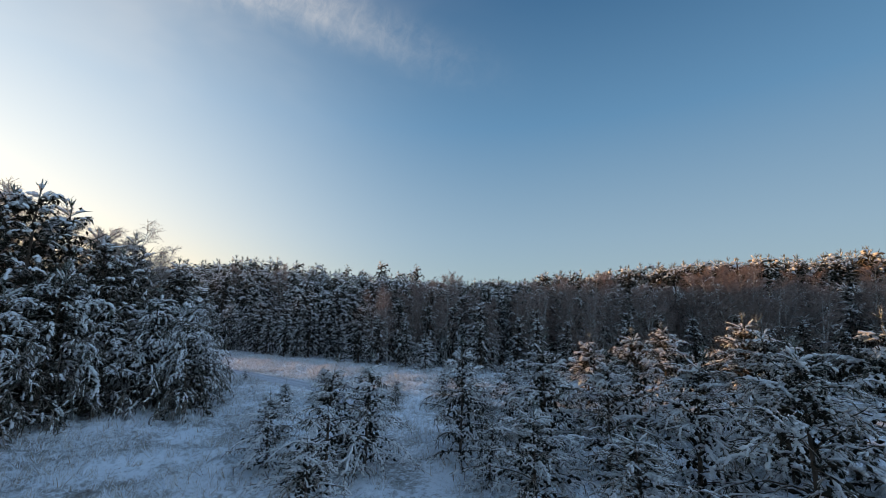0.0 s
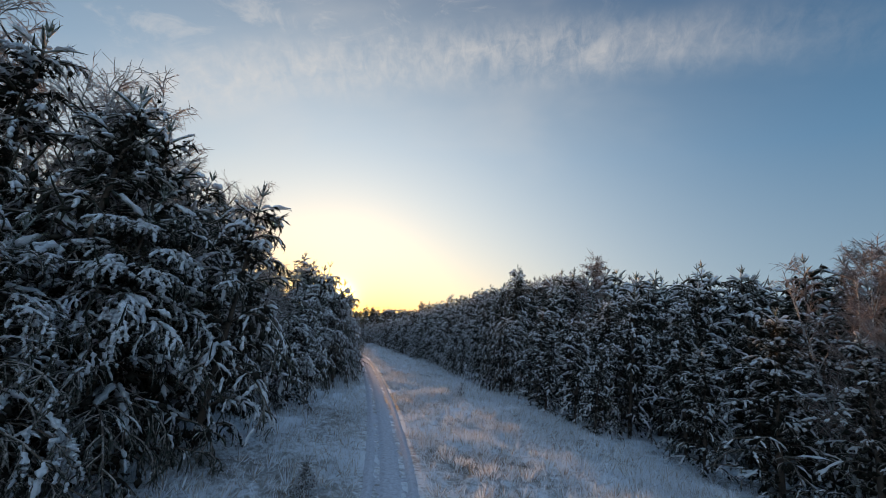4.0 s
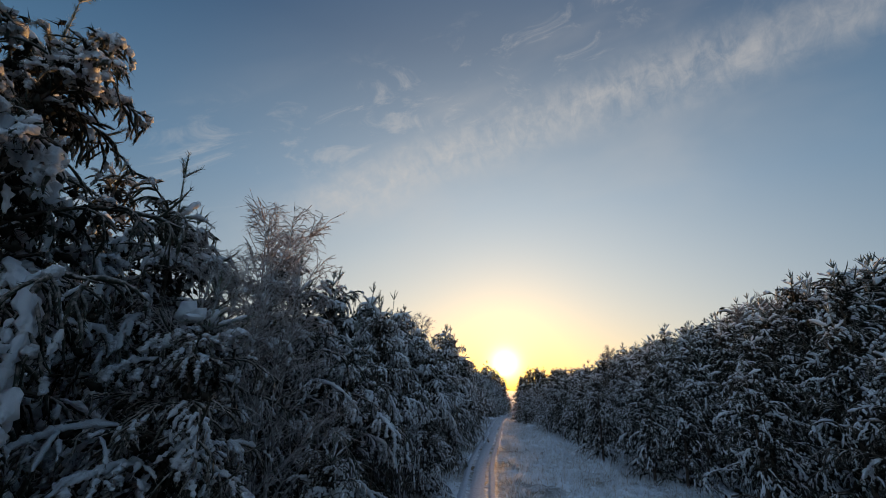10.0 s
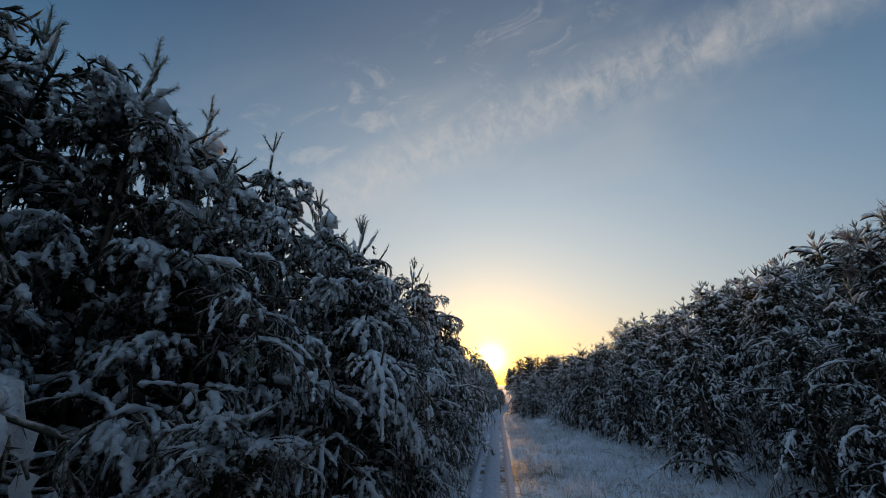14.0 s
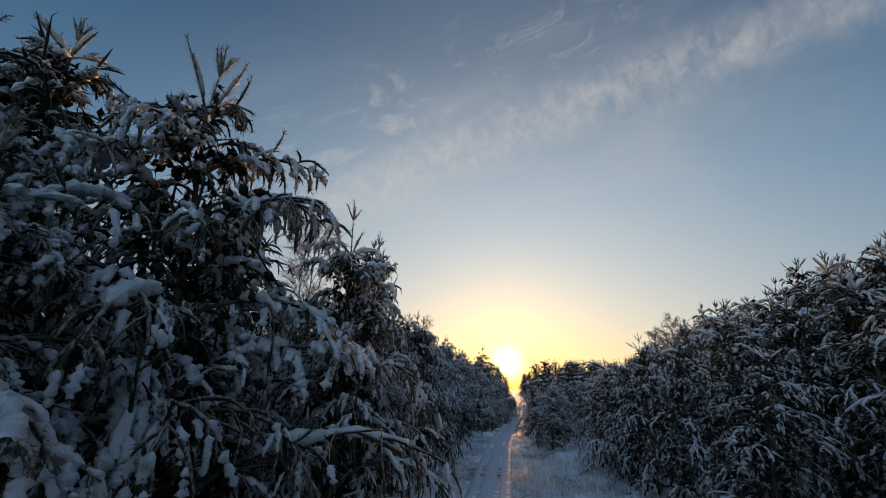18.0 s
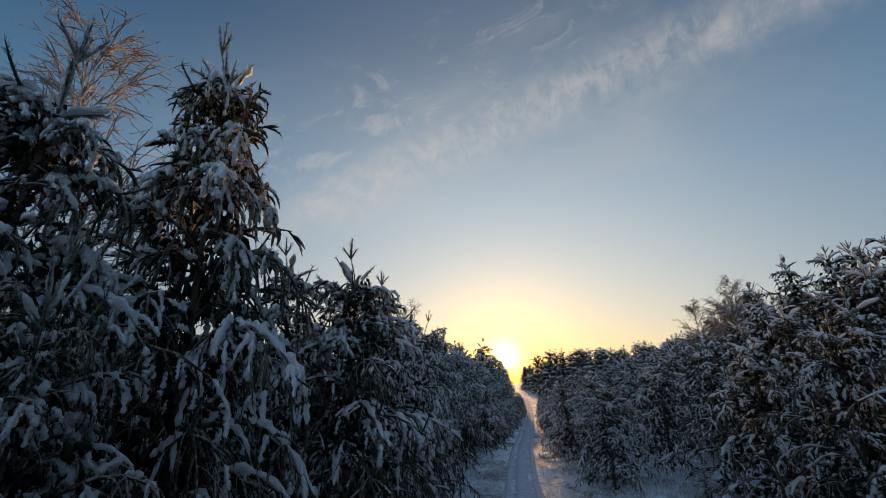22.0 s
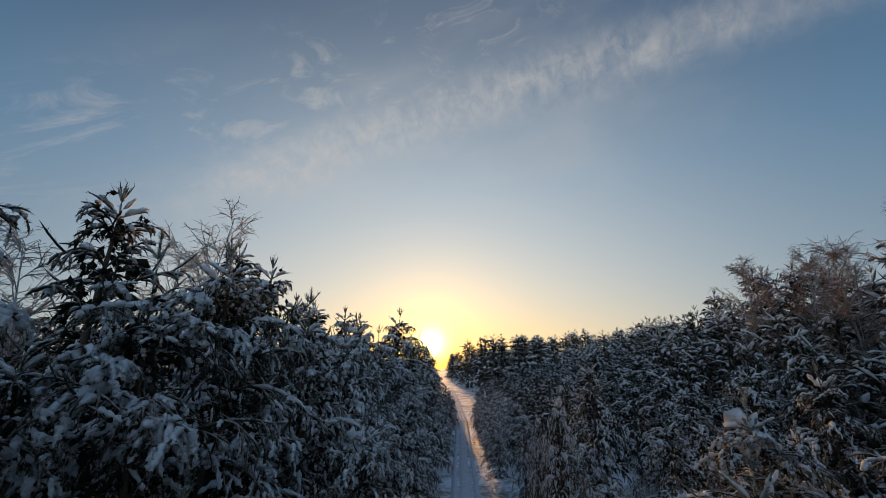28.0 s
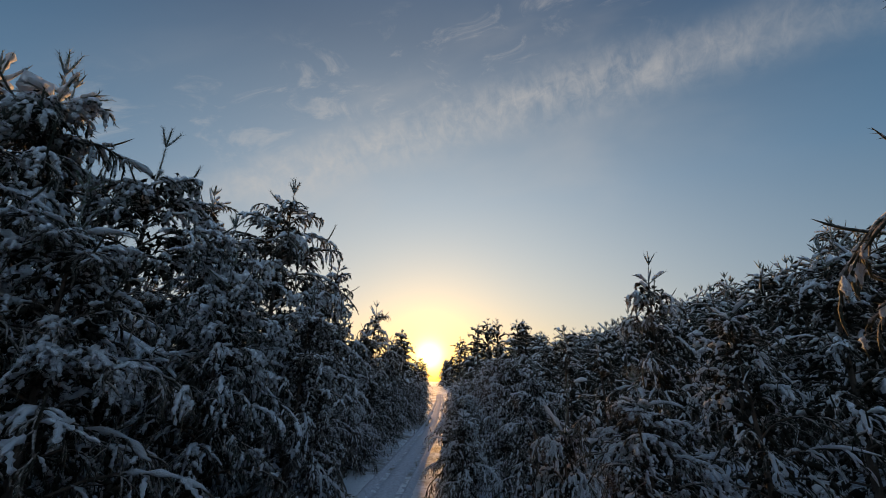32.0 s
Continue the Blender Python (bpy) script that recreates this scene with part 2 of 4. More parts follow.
l.new(deeper.outputs[0], depth.inputs[1])
l.new(depth.outputs[0], mixed.inputs[2])
tone = ramp(n, l, mixed.outputs[0], [(0.64, (0.12, 0.09, 0.06)), (0.82, (0.38, 0.38, 0.38)), (0.93, (0.75, 0.79, 0.84)), (1.0, (0.80, 0.84, 0.89))])
l.new(tone, b.inputs["Base Color"])
b.inputs["Roughness"].default_value = 0.75
b.inputs["Specular IOR Level"].default_value = 0.15
bump(n, l, mixed.outputs[0], 1.0, 0.10, b)

# pressed snow of the ski track
TRACK, n, l, b = material("pressed_snow")
small = noise_node(n, l, 22, 6, 0.65)
l.new(ramp(n, l, small, [(0.25, (0.30, 0.30, 0.33)), (0.6, (0.53, 0.56, 0.62))]), b.inputs["Base Color"])
b.inputs["Roughness"].default_value = 0.9
b.inputs["Specular IOR Level"].default_value = 0.08
bump(n, l, small, 0.5, 0.015, b)

# frosted dry grass
GRASS, n, l, b = material("frosted_dry_grass")
g = n.new("ShaderNodeNewGeometry")
tone = ramp(n, l, g.outputs["Random Per Island"], [(0.0, (0.26, 0.19, 0.12)), (0.15, (0.52, 0.45, 0.37)), (0.38, (0.74, 0.78, 0.83))])
l.new(tone, b.inputs["Base Color"])
b.inputs["Roughness"].default_value = 0.8
see_through(n, l, b, tone, 0.25)


# ---- mesh tools ----
def eight_sided():
    b = bmesh.new()
    for p in ((1, 0, 0), (-1, 0, 0), (0, 1, 0), (0, -1, 0), (0, 0, 1), (0, 0, -1)):
        b.verts.new(p)
    bmesh.ops.convex_hull(b, input=b.verts)
    b.verts.index_update()
    v, f = np.array([p.co[:] for p in b.verts]), np.array([[p.index for p in q.verts] for q in b.faces])
    b.free()
    return v, f


LUMP = eight_sided()


class Shape:
    """Gathers tubes and blades as arrays, and makes one mesh of them."""

    def __init__(self):
        self.v, self.q, self.t, self.count = [], [], [], 0

    def tubes(self, line, rad, sides, squash=1.0):
        """line: (tubes, rings, 3), rad: (tubes, rings)."""
        line, rad = np.asarray(line, float), np.asarray(rad, float)
        m, r = rad.shape
        tan = np.gradient(line, axis=1)
        tan /= np.linalg.norm(tan, axis=2, keepdims=True) + 1e-9
        ref = np.where(np.abs(tan[..., 2:3]) > 0.9, [[[1.0, 0, 0]]], [[[0, 0, 1.0]]])
        a = np.cross(tan, ref)
        a /= np.linalg.norm(a, axis=2, keepdims=True) + 1e-9
        c = np.cross(a, tan)
        ang = np.arange(sides) * 2 * math.pi / sides
        v = line[:, :, None] + rad[:, :, None, None] * (a[:, :, None] * np.cos(ang)[:, None] + c[:, :, None] * np.sin(ang)[:, None] * squash)
        i = np.arange(m)[:, None, None] * r * sides + np.arange(r - 1)[None, :, None] * sides
        k = np.arange(sides)[None, None, :]
        k2 = (k + 1) % sides
        q = np.stack([i + k, i + k2, i + sides + k2, i + sides + k], axis=-1).reshape(-1, 4)
        self.v.append(v.reshape(-1, 3))
        self.q.append(q + self.count)
        self.count += m * r * sides

    def blades(self, at, way, length, width, rng):
        """One thin pointed triangle each."""
        m = len(at)
        side = np.cross(way, rng.normal(size=(m, 3)))
        side /= np.linalg.norm(side, axis=1, keepdims=True) + 1e-9
        w = (side.T * width * 0.5).T
        v = np.stack([at - w, at + w, at + (way.T * length).T], axis=1).reshape(-1, 3)
        self.v.append(v)
        self.t.append(np.arange(m * 3).reshape(-1, 3) + self.count)
        self.count += m * 3

    def lumps(self, at, way, long, wide, high, rng):
        """Uneven soft bodies, drawn out along their way."""
        v0, f0 = LUMP
        m, n = len(at), len(v0)
        a = np.cross(way, [0, 0, 1.0])
        a = np.where(np.linalg.norm(a, axis=1, keepdims=True) < 0.05, [[1.0, 0, 0]], a)
        a /= np.linalg.norm(a, axis=1, keepdims=True)
        c = np.cross(a, way)
        u = v0[None] * rng.uniform(0.72, 1.28, (m, n, 1))
        v = at[:, None] + u[..., :1] * (way * long[:, None])[:, None] + u[..., 1:2] * (a * wide[:, None])[:, None] + u[..., 2:] * (c * high[:, None])[:, None]
        self.v.append(v.reshape(-1, 3))
        self.t.append((f0[None] + np.arange(m)[:, None, None] * n).reshape(-1, 3) + self.count)
        self.count += m * n

    def add(self, other, m):
        m = np.array(m)
        v = np.concatenate(other.v) @ m[:3, :3].T + m[:3, 3]
        self.v.append(v)
        self.q += [x + self.count for x in other.q]
        self.t += [x + self.count for x in other.t]
        self.count += len(v)

    def mesh(self, name, mat, smooth=True):
        v = np.concatenate(self.v)
        q = np.concatenate(self.q) if self.q else np.zeros((0, 4), int)
        t = np.concatenate(self.t) if self.t else np.zeros((0, 3), int)
        me = bpy.data.meshes.new(name)
        me.vertices.add(len(v))
        me.vertices.foreach_set("co", v.astype(np.float32).ravel())
        loops = np.concatenate([q.ravel(), t.ravel()]).astype(np.int32)
        me.loops.add(len(loops))
        me.loops.foreach_set("vertex_index", loops)
        me.polygons.add(len(q) + len(t))
        starts = np.concatenate([np.arange(len(q)) * 4, len(q) * 4 + np.arange(len(t)) * 3]).astype(np.int32)
        me.polygons.foreach_set("loop_start", starts)
        if smooth:
            me.polygons.foreach_set("use_smooth", np.ones(len(q) + len(t), bool))
        me.update(calc_edges=True)
        me.materials.append(mat)
        return me


def part(name, me, parent, label=""):
    ob = new(name, me)
    ob.parent = parent
    return tagged(ob, label)


def unit(v):
    return v / (np.linalg.norm(v, axis=-1, keepdims=True) + 1e-9)


def bent(start, az, el, length, droop, rings, rng, wander=0.0):
    """Lines that leave start at the given bearing and rise, and bend down by droop (radians) on their way."""
    m = len(start)
    line = np.zeros((m, rings, 3))
    line[:, 0] = start
    step = length / (rings - 1)
    for k in range(1, rings):
        f = (k - 0.5) / (rings - 1)
        e = el - droop * f
        a = az + (rng.normal(size=m) * wander if wander else 0)
        d = np.stack([np.cos(a) * np.cos(e), np.sin(a) * np.cos(e), np.sin(e)], axis=1)
        line[:, k] = line[:, k - 1] + d * step[:, None]
    return line


def along_line(line, f):
    """Points at the shares f (m, k) of each line, and the ways there."""
    m, r, _ = line.shape
    x = np.clip(f * (r - 1), 0, r - 1.001)
    i = x.astype(int)
    rows = np.arange(m)[:, None]
    a, b = line[rows, i], line[rows, i + 1]
    return a + (b - a) * (x - i)[..., None], unit(b - a)


# ---- pines ----
def resample(line, lo, hi, rings):
    """The stretch lo to hi of each line, with that many rings."""
    f = np.linspace(0, 1, rings)[None] * (hi - lo)[:, None] + lo[:, None]
    return along_line(line, f)[0]


def pine_shapes(seed, whorls, per, twigs, subs, blades, blade_w, rope, rings, shoot_blades, radius=1.0, inner=6, load=1.0, cover=1.0, lead_size=1.0, shape_pow=0.62, rolls=0, sides=4, inner_blades=10, sag=1.0, shelter=0.0):
    """A young snow-laden pine, 3 m tall with its foot at the origin: stem, branchwork, needles, snow, leader, inner needles, side shoots."""
    rng = np.random.RandomState(seed)
    stem_s, wood, needles, snow, leader, core = (Shape() for _ in range(6))
    side_shoots = []
    top = 2.6
    lean = rng.normal(size=2) * 0.06
    zs = np.linspace(0, top, 7)
    stem = np.stack([lean[0] * (zs / top) ** 2 + 0.015 * np.sin(zs * 2 + seed), lean[1] * (zs / top) ** 2, zs], axis=1)
    stem[0, 2] = -0.15
    stem_s.tubes(stem[None], (0.036 * (1 - zs / top) + 0.009)[None], 6)

    def on_stem(z):
        return np.stack([np.interp(z, zs, stem[:, 0]), np.interp(z, zs, stem[:, 1]), z], axis=1)

    # limbs in whorls, rising and then bowed under the load
    hz, az, ln, el, dr = [], [], [], [], []
    for w in range(whorls):
        f = (w + 0.35) / whorls
        z = 0.16 + (top - 0.16) * f ** 0.92
        reach = radius * (1 - f) ** shape_pow * (0.80 + 0.20 * min(1, f * 4)) + 0.15
        turn = rng.uniform(0, 6.28)
        for k in range(per):
            hz.append(z + rng.uniform(-0.07, 0.07))
            az.append(turn + k * 6.283 / per + rng.normal() * 0.25)
            ln.append(reach * rng.uniform(0.6, 1.2))
            el.append(radians(26 + 30 * f + rng.normal() * 9))
            dr.append(radians((104 - 28 * f) * sag + rng.normal() * 20))
    hz, az, ln, el, dr = map(np.array, (hz, az, ln, el, dr))
    limbs = bent(on_stem(hz), az, el, ln * 1.2, dr, 7, rng, 0.09)
    m = len(limbs)
    keep = [0, 1, 2, 3, 4, 5, 6] if sides > 3 else [0, 3, 6]
    wood.tubes(limbs[:, keep], (0.005 + 0.008 * ln)[:, None] * np.linspace(1, 0.3, 7)[None, keep], 4 if sides > 3 else 3)

    # branchlets hanging from the limbs, and their side twigs: ropes of needles
    f = np.linspace(0.2, 0.97, twigs)[None] + rng.uniform(-0.04, 0.04, (m, twigs))
    at, way = along_line(limbs, np.clip(f, 0.1, 1))
    side = np.where(np.arange(twigs) % 2 == 0, 1.0, -1.0)[None] * rng.uniform(0.35, 1.0, (m, twigs))
    bearing = (np.arctan2(way[..., 1], way[..., 0]) + side).ravel()
    rise = (np.arcsin(np.clip(way[..., 2], -1, 1)) * 0.75 + rng.normal(size=(m, twigs)) * 0.2 - 0.05).ravel()
    bl = ((0.10 + 0.22 * ln[:, None] * (1.2 - 0.75 * f)) * rng.uniform(0.65, 1.3, (m, twigs))).ravel()
    second = bent(at.reshape(-1, 3), bearing, rise, bl, (radians(62) + rng.normal(size=m * twigs) * 0.4) * sag, 5, rng, 0.14)
    per_limb = rng.beta(1.1, 0.8, m)
    second_hold = np.repeat(per_limb, twigs) * rng.uniform(0.55, 1.1, m * twigs)
    outer = resample(limbs, np.full(m, 0.3), np.full(m, 1.0), rings)
    ropes, hold, thick = [resample(second, np.zeros(len(second)), np.ones(len(second)), rings), outer], [second_hold, per_limb], [np.full(len(second), 1.0), np.full(m, 1.2)]
    if subs:
        k2 = len(second)
        f = np.linspace(0.25, 0.8, subs)[None] + rng.uniform(-0.1, 0.1, (k2, subs))
        at, way = along_line(second, f)
        turn = np.where((np.arange(subs)[None] + np.arange(k2)[:, None]) % 2 == 0, 1.0, -1.0) * rng.uniform(0.5, 1.15, (k2, subs))
        third = bent(at.reshape(-1, 3), (np.arctan2(way[..., 1], way[..., 0]) + turn).ravel(), (np.arcsin(np.clip(way[..., 2], -1, 1)) * 0.8 + rng.normal(size=(k2, subs)) * 0.2).ravel(),
                     np.repeat(bl, subs) * rng.uniform(0.4, 0.8, k2 * subs), (radians(45) + rng.normal(size=k2 * subs) * 0.3) * sag, 4, rng, 0.1)
        ropes.append(resample(third, np.zeros(len(third)), np.ones(len(third)), rings))
        hold.append(np.repeat(second_hold, subs))
        thick.append(np.full(len(third), 0.85))
    ropes, hold, thick = np.concatenate(ropes), np.concatenate(hold), np.concatenate(thick)
    ropes[..., 2] = np.maximum(ropes[..., 2], 0.03 + 0.04 * rng.uniform(size=(len(ropes), 1)))
    count = len(ropes)
    thick = thick * rope * np.exp(rng.normal(size=count) * 0.18)
    body = np.interp(np.linspace(0, 1, rings), (0, 0.3, 0.8, 1), (0.7, 1.0, 0.9, 0.3))
    needles.tubes(ropes, 0.6 * thick[:, None] * body[None] * np.exp(rng.normal(size=(count, rings)) * 0.15), sides if sides < 5 else 4)

    def fringe(where, n, lo, hi, width, shape, spread=0.8, from_end=0.05):
        if not len(where) or not n:
            return
        f = rng.uniform(from_end, 1.0, (len(where), n))
        at, way = along_line(where, f)
        at, way = at.reshape(-1, 3), way.reshape(-1, 3)
        out_way = unit(np.cross(way, rng.normal(size=way.shape)))
        d = unit(way * 0.75 + out_way * rng.uniform(0.6, 1.0, (len(way), 1)) * spread)
        shape.blades(at, d, rng.uniform(lo, hi, len(at)), np.full(len(at), width), rng)

    fringe(ropes, blades, rope * 1.7, rope * 2.9, blade_w, needles, 1.0)

    # bare dense needles of the inner crown, coloured dark to stand for its shade
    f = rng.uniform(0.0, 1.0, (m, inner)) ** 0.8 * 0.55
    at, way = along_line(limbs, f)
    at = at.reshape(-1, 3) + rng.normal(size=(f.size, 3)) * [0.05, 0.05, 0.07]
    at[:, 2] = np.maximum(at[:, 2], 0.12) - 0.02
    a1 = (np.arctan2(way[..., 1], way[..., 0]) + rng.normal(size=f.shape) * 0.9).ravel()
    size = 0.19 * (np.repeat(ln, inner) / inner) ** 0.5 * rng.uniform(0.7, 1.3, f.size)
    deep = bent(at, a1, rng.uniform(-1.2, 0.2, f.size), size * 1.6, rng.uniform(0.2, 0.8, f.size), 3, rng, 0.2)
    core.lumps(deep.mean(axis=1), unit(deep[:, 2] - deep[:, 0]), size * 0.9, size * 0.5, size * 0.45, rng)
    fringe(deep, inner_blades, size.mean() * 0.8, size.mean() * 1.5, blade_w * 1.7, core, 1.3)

    # snow lying along the ropes in broken ridges
    def ridge(line, wide, n_rings, n_sides, lift):
        k = len(line)
        lo, hi = rng.uniform(0.0, 0.35, k), rng.uniform(0.7, 1.0, k)
        at = resample(line, lo, hi, n_rings)
        shape = np.interp(np.linspace(0, 1, n_rings), (0, 0.1, 0.9, 1), (0.35, 1.0, 0.95, 0.4))
        beads = 0.42 + 0.85 * np.abs(np.sin(np.arange(n_rings)[None] * rng.uniform(0.9, 1.6, (k, 1)) + rng.uniform(0, 6.28, (k, 1))))
        rad = wide[:, None] * shape[None] * beads * np.exp(rng.normal(size=(k, n_rings)) * 0.22)
        at[..., 2] += lift[:, None] + rng.normal(size=(k, n_rings)) * 0.1 * wide[:, None]
        at[..., :2] += rng.normal(size=(k, n_rings, 2)) * 0.12 * wide[:, None, None]
        snow.tubes(at, rad, n_sides, 0.8)

    bare = 1 - shelter * np.interp(ropes[:, 0, 2], (0.2, 1.35), (1, 0))  # little snow reaches the lowest limbs
    on = rng.uniform(size=count) < (0.14 + 0.86 * hold) * cover * bare
    ridge(ropes[on], thick[on] * load * (0.85 + 0.45 * hold[on]), 2 * rings - 1 if sides > 3 else rings, max(3, sides), thick[on] * 0.6)
    # thick rolls where the limbs carry most
    if rolls:
        pick = np.argsort(-per_limb * (hz < 2.1) * (hz > 0.9 * shelter) * rng.uniform(0.6, 1.0, m))[:rolls]
        ends = resample(limbs[pick], np.full(len(pick), 0.45), np.full(len(pick), 0.98), 7)
        wide = rope * load * rng.uniform(1.1, 1.75, len(pick))
        ridge(ends, wide, 16, 7, wide * 0.35)
        near_end = np.isin(np.arange(len(second)) // twigs, pick) & (np.tile(np.arange(twigs), m) > twigs // 2) & (rng.uniform(size=len(second)) < 0.6)
        wide = rope * load * rng.uniform(1.0, 1.5, int(near_end.sum()))
        ridge(second[near_end], wide, 10, 6, wide * 0.4)

    # leader, with a fan of stout shoots at its tip
    def brush(shape, line, n, length, body_share=0.2):
        fringe(line, n, length * 0.7, length * 1.1, blade_w * 0.9, shape, 0.85)
        shape.tubes(line, length * body_share * np.tile(np.append(np.linspace(0.9, 0.75, line.shape[1] - 1), 0.15), (len(line), 1)), 5 if sides > 3 else 3)

    tip = stem[-1]
    tall = 0.28 * lead_size * rng.uniform(0.7, 1.2)
    lead = bent(tip[None], np.array([rng.uniform(0, 6.28)]), np.array([1.47]), np.array([tall]), np.array([rng.uniform(-0.1, 0.3)]), 5, rng)
    brush(leader, lead, shoot_blades, 0.040)
    c = rng.randint(3, 6)
    fan = bent(np.repeat(lead[:, -1], c, 0), np.arange(c) * 6.283 / c + rng.uniform(0, 6), rng.uniform(0.75, 1.25, c), rng.uniform(0.12, 0.20, c) * (0.4 + 0.6 * lead_size), rng.uniform(-0.3, 0.2, c), 4, rng)
    brush(leader, fan, shoot_blades // 2, 0.048)
    up = bent(lead[:, -1], np.array([0.0]), np.array([1.5]), np.array([0.19 * (0.4 + 0.6 * lead_size)]), np.array([0.0]), 4, rng)
    brush(leader, up, shoot_blades // 2, 0.048)
    c2 = rng.randint(4, 7)
    ring = bent(np.repeat(tip[None], c2, 0), np.arange(c2) * 6.283 / c2 + rng.uniform(0, 6), rng.uniform(0.35, 0.95, c2), rng.uniform(0.22, 0.40, c2) * lead_size ** 0.5, rng.uniform(-0.4, 1.4, c2), 5, rng)
    for i in range(c2):
        one = Shape()
        brush(one, ring[i:i + 1], shoot_blades, 0.046)
        side_shoots.append(one)
    wide = 0.017 * load * np.exp(rng.normal(size=c2) * 0.3)
    ridge(ring, wide, 5, max(3, sides), wide * 0.8)
    # shoots that stand up from the upper limbs
    pick = np.where((hz > 0.9) & (rng.uniform(size=m) < 0.4))[0]
    if len(pick):
        ring = bent(limbs[pick, -2], az[pick], rng.uniform(0.3, 1.1, len(pick)), rng.uniform(0.12, 0.24, len(pick)), np.full(len(pick), -0.3), 4, rng)
        brush(needles, ring, shoot_blades // 2, 0.042)
    return stem_s, wood, needles, snow, leader, core, side_shoots


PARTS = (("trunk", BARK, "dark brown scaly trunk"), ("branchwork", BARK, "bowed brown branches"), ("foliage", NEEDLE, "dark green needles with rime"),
         ("snow_cover", SNOW, "soft white snow ridges"), ("leader_shoot", SHOOT, "frosted upright leader"), ("inner_foliage", INNER_SHADE, "snow-free inner needles with the crown's shade in their dark colour"))


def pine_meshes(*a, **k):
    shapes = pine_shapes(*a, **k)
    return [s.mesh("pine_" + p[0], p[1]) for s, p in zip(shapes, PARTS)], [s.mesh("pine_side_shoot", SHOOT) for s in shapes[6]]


# seed, whorls, limbs each, branchlets each, side twigs each, needles each, needle width, rope radius, rings, shoot needles
NEAR = [pine_meshes(11 + i, 10, 5, 12, 3, 16, 0.0036, 0.0125, 5, 120, radius=0.95 + 0.07 * (i % 3), load=1.2 + 0.1 * (i % 3), inner=12, cover=0.86, rolls=6 + 3 * (i % 3), sides=5, shelter=0.8) for i in range(7)]
MID = [pine_meshes(41 + i, 10, 4, 9, 2, 6, 0.0060, 0.0150, 4, 14, radius=1.0, inner=8, lead_size=0.85, shape_pow=0.74, load=1.05, cover=0.82, rolls=3) for i in range(6)]
TALL = [pine_meshes(51 + i, 13, 4, 7, 1, 6, 0.0052, 0.0135, 4, 10, radius=0.72, inner=7, lead_size=0.5, shape_pow=0.8, load=1.2, cover=0.72, sag=0.85) for i in range(5)]
LOW = [pine_meshes(71 + i, 9, 5, 9, 2, 10, 0.0048, 0.0155, 5, 40, radius=1.3, inner=8, load=1.4, cover=1.3, shape_pow=0.8, rolls=5, lead_size=1.1, sag=0.7) for i in range(4)]

# ---- lie of the land ----
TRACK_Y = (-40, -12, -3, 0, 1.5, 2.5, 3.7, 5.5, 10, 15, 20, 26, 32.6, 40.6, 48, 53.3, 62.3, 74.3, 92.3, 140)
TRACK_X = (-38, -16, -8.5, -5.8, -4.5, -3.7, -2.92, -2.25, -1.66, -1.27, -1.05, -0.85, -1.1, -1.0, -0.94, -0.75, -0.2, 0.6, 1.3, 2.5)


def track_x(y):
    return np.interp(y, TRACK_Y, TRACK_X)


def land(x, y):
    x, y = np.asarray(x, float), np.asarray(y, float)
    z = -0.05 * np.clip(x - 1.0, 0, 7) * np.clip((30 - y) / 10, 0, 1)
    return z - np.interp(y, (47, 52, 58.3, 72.3, 400), (0, 0.05, 0.35, 0.55, 0.4))


def bumps(x, y):
    near = np.clip((np.abs(x - track_x(y)) - 0.3) / 0.8, 0, 1)
    b = 0.05 * np.sin(x * 2.1 + 1.3 * np.sin(y * 1.7)) * np.sin(y * 1.9 + x) + 0.035 * np.sin(x * 5.3 + y * 3.1) * np.sin(y * 6.1 - x * 2.3)
    b += 0.036 * np.sin(x * 11.3 + 2.1 * np.sin(y * 3.7)) * np.sin(y * 10.1 + 1.7 * np.sin(x * 4.3)) + 0.018 * np.sin(x * 19.0 - y * 7.0) * np.sin(y * 21.0 + x * 5.0)
    return b * near


def steps(lo, hi, fine, far, grow=1.35):
    s = list(np.arange(lo, hi + fine / 2, fine))
    a, b = [], []
    d, p = fine, s[-1]
    while p < far:
        d *= grow
        p += d
        b.append(p)
    d, p = fine, s[0]
    while p > -far:
        d *= grow
        p -= d
        a.append(p)
    return np.array(a[::-1] + s + b)


def sheet_mesh(name, mat, x, y, z):
    """A sheet over a grid of points."""
    s = Shape()
    s.v.append(np.stack([x, y, z], axis=-1).reshape(-1, 3))
    a, c = x.shape
    ii, jj = np.meshgrid(np.arange(a - 1), np.arange(c - 1), indexing="ij")
    first = (ii * c + jj).ravel()
    s.q.append(np.stack([first, first + c, first + c + 1, first + 1], axis=1))
    s.count = a * c
    return s.mesh(name, mat)


gx, gy = np.meshgrid(steps(-15, 8, 0.1, 2500), steps(-10, 60, 0.12, 2500), indexing="ij")
tagged(new("ground", sheet_mesh("ground", GROUND, gx, gy, land(gx, gy) + bumps(gx, gy))), "snow-dusted heath ground with frosted grass showing through", "ground", kind="structure")

# ski track: two pressed grooves between low banks
cols = np.array([-0.42, -0.35, -0.31, -0.28, -0.25, -0.16, -0.13, -0.05, 0.05, 0.13, 0.16, 0.25, 0.28, 0.31, 0.35, 0.42]) * 0.86
prof = np.array([-0.03, 0.012, 0.03, 0.012, -0.022, -0.022, 0.008, 0.02, 0.02, 0.008, -0.022, -0.022, 0.012, 0.03, 0.012, -0.03]) + 0.022
ty = np.arange(0.6, 110, 0.12)
tx = np.convolve(np.pad(track_x(ty), 12, mode="edge"), np.ones(25) / 25, mode="valid")
rng = np.random.RandomState(5)
